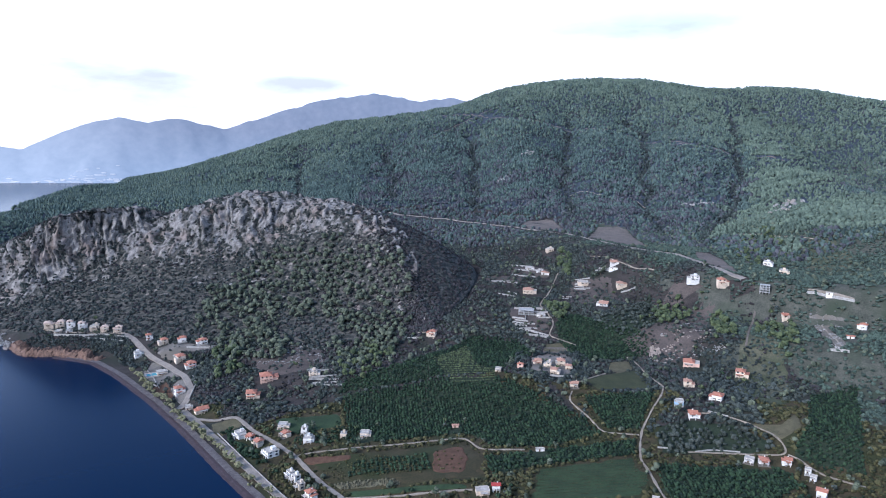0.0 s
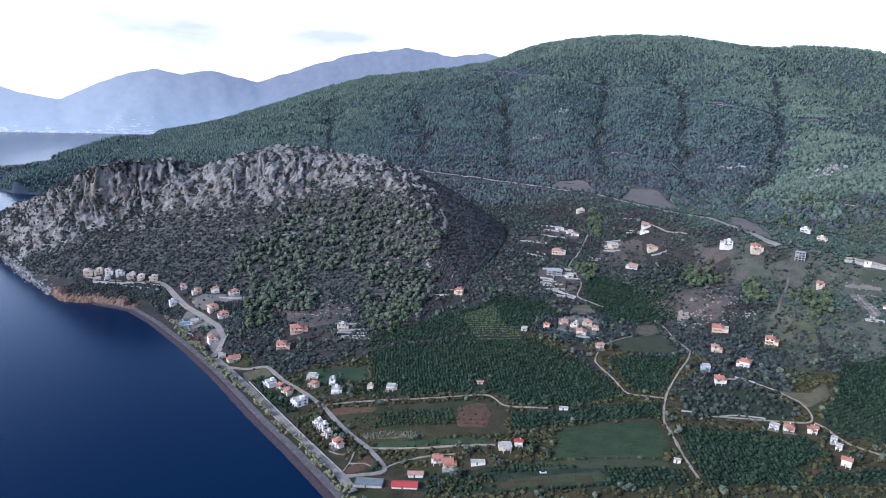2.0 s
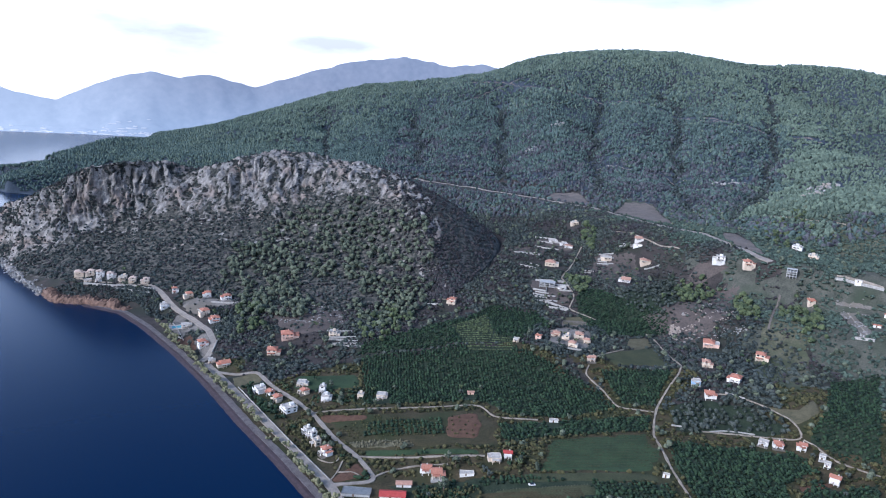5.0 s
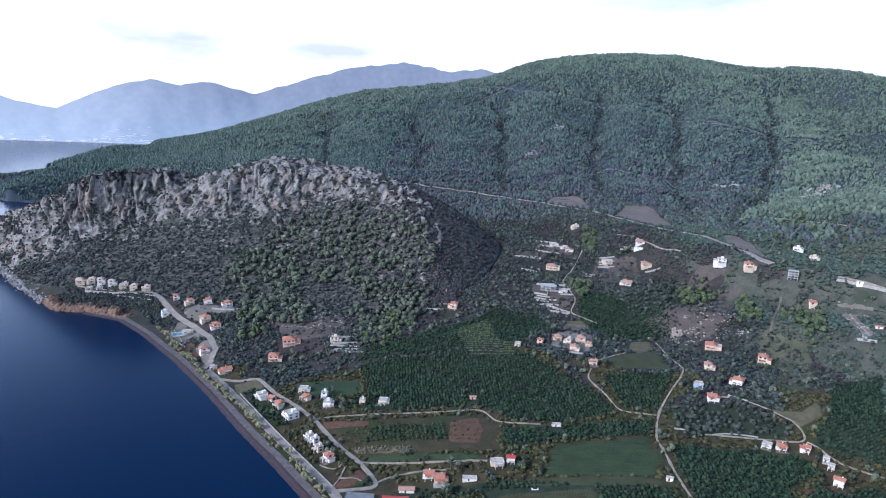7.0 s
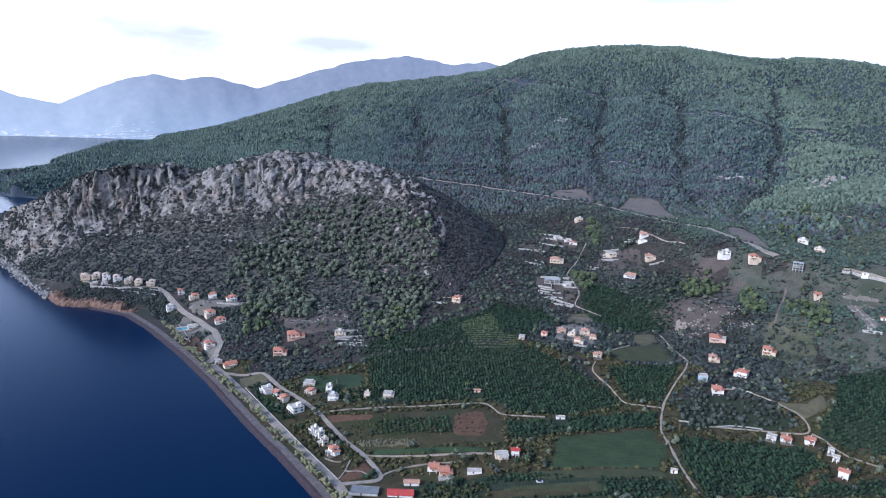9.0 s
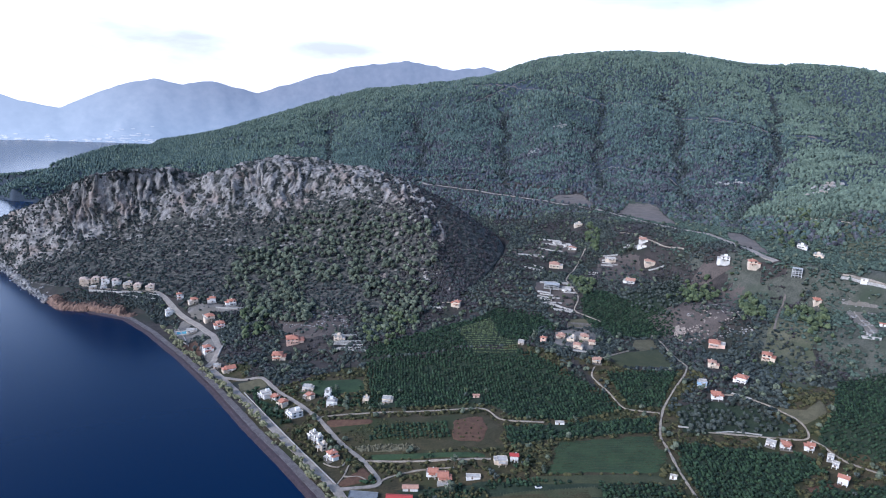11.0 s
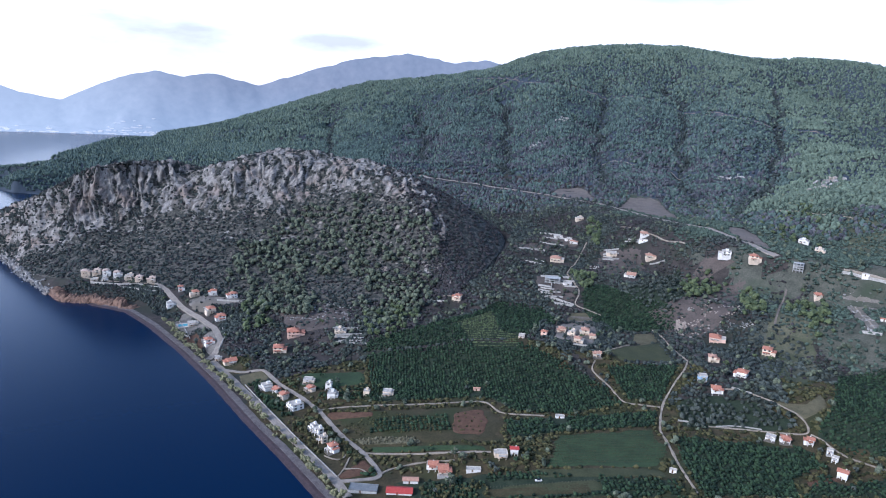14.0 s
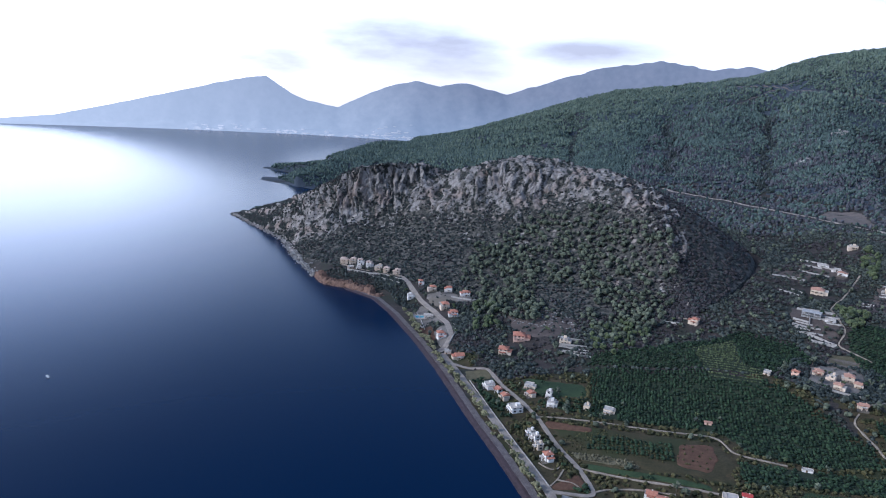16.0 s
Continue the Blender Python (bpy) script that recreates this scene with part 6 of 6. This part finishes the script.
M_TAMARISK = surface("tamarisk_foliage", (0.085, 0.090, 0.045), (0.20, 0.19, 0.105), 0.6, 0.9, 0, 5, island=0.3)
ts = np.random.RandomState(17)
tam = [tree("tamarisk", 5.4, 2.9, M_TAMARISK, ts, "feathery tamarisk between the beach and the road", "tree") for _ in range(3)]
row = along(smooth_line([(-286, 634), (-268, 610), (-246, 582), (-225, 558), (-190, 512), (-155, 472), (-131, 441), (-111, 413), (-100, 403), (-79, 373), (-64, 352), (-48, 330)], 4), 74)
used = set()
for k, (x, y) in enumerate(row):
    if ts.rand() < 0.12:
        continue
    x, y = x + ts.uniform(-2.2, 2.2), y + ts.uniform(-2.2, 2.2)
    z = float(ground_height(np.array([x]), np.array([y]))[0])
    f = ts.uniform(0.75, 1.25)
    m_ = pose(x, y, z, 0, 0, ts.uniform(0, 360)) @ Matrix.Diagonal((f, f, f * ts.uniform(0.8, 1.1), 1))
    i = k % 3
    if i in used:
        t_ = copy_thing(tam[i], m_)
        t_.matrix_basis = m_
    else:
        tam[i].matrix_basis = m_
        used.add(i)
        t_ = tam[i]
    t_["group"] = "tamarisks along the beach"
LOOKS = [("pine_tree", 7.5, 3.0, M_PINE, "dark green garden pine beside a house"), ("olive_tree", 4.5, 2.4, M_OLIVE, "grey-green olive tree beside a house"),
         ("garden_tree", 5.0, 2.4, M_YELLOW, "light yellow-green garden tree beside a house"), ("citrus_tree", 3.6, 1.9, M_CITRUS, "dark round citrus tree beside a house")]
kinds = [tree(nm, h_, w_, mt, ts, lb, "tree") for nm, h_, w_, mt, lb in LOOKS]
used = set()
for hx, hy, hw in HOUSE_SPOTS:
    for _ in range(3):
        a, dd = ts.uniform(0, 6.28), hw * ts.uniform(0.85, 1.5) + 1.5
        x, y = hx + math.cos(a) * dd, hy + math.sin(a) * dd
        ax, ay = np.array([x]), np.array([y])
        if not clear_of_roads(ax, ay, 1.0)[0] or not clear_of_houses(ax, ay, 0.3)[0] or not inside(ax, ay, LAND)[0]:
            continue
        i = int(ts.choice(4, p=(0.25, 0.2, 0.3, 0.25)))
        f = ts.uniform(0.7, 1.2)
        m_ = pose(x, y, float(ground_height(ax, ay)[0]), 0, 0, ts.uniform(0, 360)) @ Matrix.Diagonal((f, f, f, 1))
        if i in used:
            t_ = copy_thing(kinds[i], m_)
            t_.matrix_basis = m_
        else:
            kinds[i].matrix_basis = m_
            used.add(i)
            t_ = kinds[i]
        t_["group"] = LOOKS[i][0].replace("_", " ") + "s in the gardens"

# ---- small things ----
pool = new("swimming_pool")
pool.matrix_world = pose(-264, 628, 2.0, 0, 0, 28)
bm = bmesh.new()
for a0, a1, b0, b1 in ((-9, 9, -6.5, -4), (-9, 9, 4, 6.5), (-9, -6, -4, 4), (6, 9, -4, 4)):
    box(bm, a0, a1, b0, b1, -1.8, 0.5)
part("deck", bm, M_SLAB, pool)
part("basin", boxed(-6, 6, -4, 4, -1.8, 0.0), M_BLUE, pool)
part("pool_water", boxed(-5.97, 5.97, -3.97, 3.97, 0.004, 0.3), M_POOL, pool, "clear turquoise pool water")
tagged(pool, "turquoise hotel pool in a pale paved deck", "pool")
boat = new("motor_boat")
boat.matrix_world = pose(-468, 341, 0, 0, 0, 70)
bm = bmesh.new()
bmesh.ops.create_cube(bm, size=1.0, matrix=Matrix.LocRotScale((0, 0, 0.25), None, (1.9, 5.4, 0.9)))
for q in bm.verts:
    if q.co.y > 0:
        q.co.x *= 0.25
    if q.co.z < 0.2:
        q.co.x *= 0.6
        q.co.y *= 0.85
part("hull", bm, M_WHITE, boat)
part("cabin", boxed(-0.6, 0.6, -1.2, 0.6, 0.7, 1.5), M_WHITE, boat)
tagged(boat, "small white motor boat at rest on the sea", "boat")

# rows of low crops in the striped field
ring = FIELDS["striped_field"]
q = np.array(ring, float)
i, j = np.meshgrid(np.arange(q[:, 0].min(), q[:, 0].max(), 1.6), np.arange(q[:, 1].min(), q[:, 1].max(), 3.4), indexing="ij")
x, y = i.ravel() + rs.uniform(-0.4, 0.4, i.size), (j + i * 0.06).ravel() + rs.uniform(-0.15, 0.15, i.size)
ok = in_ring(x, y, ring)
x, y = x[ok], y[ok]
scatter("crop_rows", np.stack([x, y, ground_height(x, y) + 0.25], -1), rs.uniform(0.3, 0.75, len(x)), M_MEADOW, 1, 97, "rows of low pale green crops", "crops", flat=0.7)

# reeds in a ragged strip, small trees on the ploughed patch, weeds in rows on the dry field
for name, ring, material, gap, lo_, hi_, tall_, txt, kind_ in (
        ("reed_tufts", FIELDS["reed_strip"], M_REED, 1.3, 0.5, 1.1, 1.5, "ragged pale dry reeds beside the track", "reeds"),
        ("young_trees", FIELDS["ploughed_patch"], M_LUSH, 5.0, 0.6, 1.1, 1.0, "small young trees planted on bare reddish soil", "saplings"),
        ("weed_rows", [(-68, 430), (-42, 445), (0, 436), (4, 414), (-57, 416)], M_LUSH, 2.3, 0.4, 1.0, 0.9, "rows of low weedy plants on the field", "crops")):
    q = np.array(ring, float)
    i, j = np.meshgrid(np.arange(q[:, 0].min(), q[:, 0].max(), gap), np.arange(q[:, 1].min(), q[:, 1].max(), gap * 1.3), indexing="ij")
    x, y = i.ravel() + rs.uniform(-0.35, 0.35, i.size) * gap, j.ravel() + rs.uniform(-0.2, 0.2, i.size) * gap
    ok = in_ring(x, y, ring) & (rs.rand(x.size) < 0.8 + 0.4 * waves(x, y, 14, 81))
    x, y = x[ok], y[ok]
    scatter(name, np.stack([x, y, ground_height(x, y) + 0.3], -1), rs.uniform(lo_, hi_, len(x)), material, 1, 98, txt, kind_, flat=0.8, tall=tall_)

ring = ZONES["vine_terraces"]
i, j = np.meshgrid(np.arange(5, 75, 1.1), np.arange(535, 645, 4.6), indexing="ij")
x, y = i.ravel() + rs.uniform(-0.3, 0.3, i.size), (j - i * 0.12).ravel() + rs.uniform(-0.3, 0.3, i.size)
ok = in_ring(x, y, ring) & (rs.rand(x.size) < 0.85)
x, y = x[ok], y[ok]
scatter("vine_rows", np.stack([x, y, ground_height(x, y) + 0.3], -1), rs.uniform(0.6, 1.15, len(x)), M_YELLOW, 1, 99, "green vines in rows along low terraces", "vines", flat=0.8)

# a post fence and a parked car at the end of the strip field
fence = new("post_fence")
fence.matrix_world = pose(31, 354.4, 0)
post_mesh = None
for k in range(34):
    fx_, fy_ = k * 1.95, 0.0012 * (k * 1.95 - 20) ** 2 - 0.5
    gz_ = float(ground_height(np.array([31 + fx_]), np.array([354.4 + fy_]))[0])
    if post_mesh is None:
        post_ = part("post", boxed(-0.09, 0.09, -0.09, 0.09, -0.4, 1.2), M_REED, fence)
        post_mesh = post_.data
    else:
        post_ = new("post", post_mesh)
        post_.parent = fence
    post_.matrix_basis = pose(fx_, fy_, gz_)
tagged(fence, "row of pale fence posts along a field edge", "fence")
car = new("parked_car")
car.matrix_world = pose(62, 357, float(ground_height(np.array([62.0]), np.array([357.0]))[0]) + 0.35, 0, 0, 8)
bm = boxed(-2.1, 2.1, -0.85, 0.85, 0.3, 0.95)
bmesh.ops.bevel(bm, geom=[e for e in bm.edges], offset=0.12, segments=2, affect="EDGES")
part("body", bm, M_WHITE, car)
bm = boxed(-1.2, 1.3, -0.75, 0.75, 0.94, 1.5)
for q in bm.verts:
    if q.co.z > 1.2:
        q.co.x *= 0.72
        q.co.y *= 0.86
part("cabin", bm, M_GLASS, car, "dark glazed cabin")
for sx in (-1.3, 1.3):
    for sy in (-0.8, 0.8):
        bm = bmesh.new()
        bmesh.ops.create_cone(bm, cap_ends=True, segments=14, radius1=0.33, radius2=0.33, depth=0.2, matrix=Matrix.Translation((sx, sy, 0.33)) @ Matrix.Rotation(math.pi / 2, 4, "X"))
        part("wheel", bm, M_DARKROOF, car)
tagged(car, "small white car parked beside the field", "car")

# pale houses of the towns across the gulf, specks on the far shore
ft_ = np.random.RandomState(23)
vs, fs = [], []
CUBE = np.array([(a, b_, c) for a in (-1, 1) for b_ in (-1, 1) for c in (0, 1)], float)
CUBE_F = np.array([(0, 1, 3, 2), (4, 6, 7, 5), (0, 4, 5, 1), (2, 3, 7, 6), (0, 2, 6, 4), (1, 5, 7, 3)])
rows_, cols_ = fh.shape
for k in range(200):
    c0 = int(np.clip(ft_.choice((175, 190, 205, 225, 110, 140)) + ft_.normal(0, 9), 0, cols_ - 1))
    r0 = int(np.clip(abs(ft_.normal(3, 6)), 1, 22))
    vs.append(CUBE * [ft_.uniform(4, 22), ft_.uniform(3, 9), ft_.uniform(2, 6)] + [fx[r0, c0], fy[r0, c0], fh[r0, c0]])
    fs.append(CUBE_F + 8 * k)
# The specks glow with the same painted haze as the mountains.
M_TOWN = far_haze("hazy_far_town", (0.22, 0.20, 0.19), (0.36, 0.32, 0.30), (0.13, 0.14, 0.18), (0.15, 0.165, 0.20))
town = mesh_object("far_town", np.concatenate(vs), np.concatenate(fs), M_TOWN)
tagged(town, "pale specks of towns on the far shore", "town", kind="stuff")

# broken rock along the waterline of the cape
shore_rock = along([(-455, 718), (-482, 741), (-543, 797), (-626, 885), (-729, 953), (-848, 1032)], 900)[:, :2] + rs.normal(0, 2.2, (900, 2)) * [1, 1.4]
scatter("shore_rocks", np.concatenate([shore_rock, np.maximum(ground_height(shore_rock[:, 0], shore_rock[:, 1]), -0.4)[:, None]], 1), rs.uniform(0.6, 2.6, 900), M_ROCK, 1, 74,
        "pale broken limestone rocks along the waterline", "rocks", flat=0.8)
# pale rock faces that break through the woods
for bx, by in ((294, 1782), (208, 1602), (516, 1184), (575, 1010), (600, 1040)):
    q = np.stack([rs.normal(bx, 11, 26), rs.normal(by, 8, 26)], -1)
    scatter("rock_outcrop", np.concatenate([q, ground_height(q[:, 0], q[:, 1])[:, None] + 1.5], 1), rs.uniform(1.6, 4.2, 26), M_ROCK, 1, 76, "pale rock breaking through the hillside woods", "rocks", flat=0.8)
# grey boulders on the stony slopes
for ring in (FIELDS["gravel_yard"], [(222, 591), (226, 615), (238, 618), (235, 595)], [(-169, 670), (-151, 698), (-104, 700), (-92, 624), (-126, 621), (-161, 626)], [(235, 622), (277, 646), (304, 617), (289, 581), (268, 577), (245, 584), (221, 584)]):
    q = np.array(ring, float)
    x, y = rs.uniform(q[:, 0].min(), q[:, 0].max(), 900), rs.uniform(q[:, 1].min(), q[:, 1].max(), 900)
    ok = in_ring(x, y, ring) & (waves(x, y, 25, 71) > -0.1)
    x, y = x[ok], y[ok]
    scatter("boulders", np.stack([x, y, ground_height(x, y) - 0.3], -1), rs.uniform(0.3, 1.3, len(x)) ** 1.3, M_ROCK, 1, 72, "grey limestone boulders scattered on the slope", "boulders", flat=0.7)
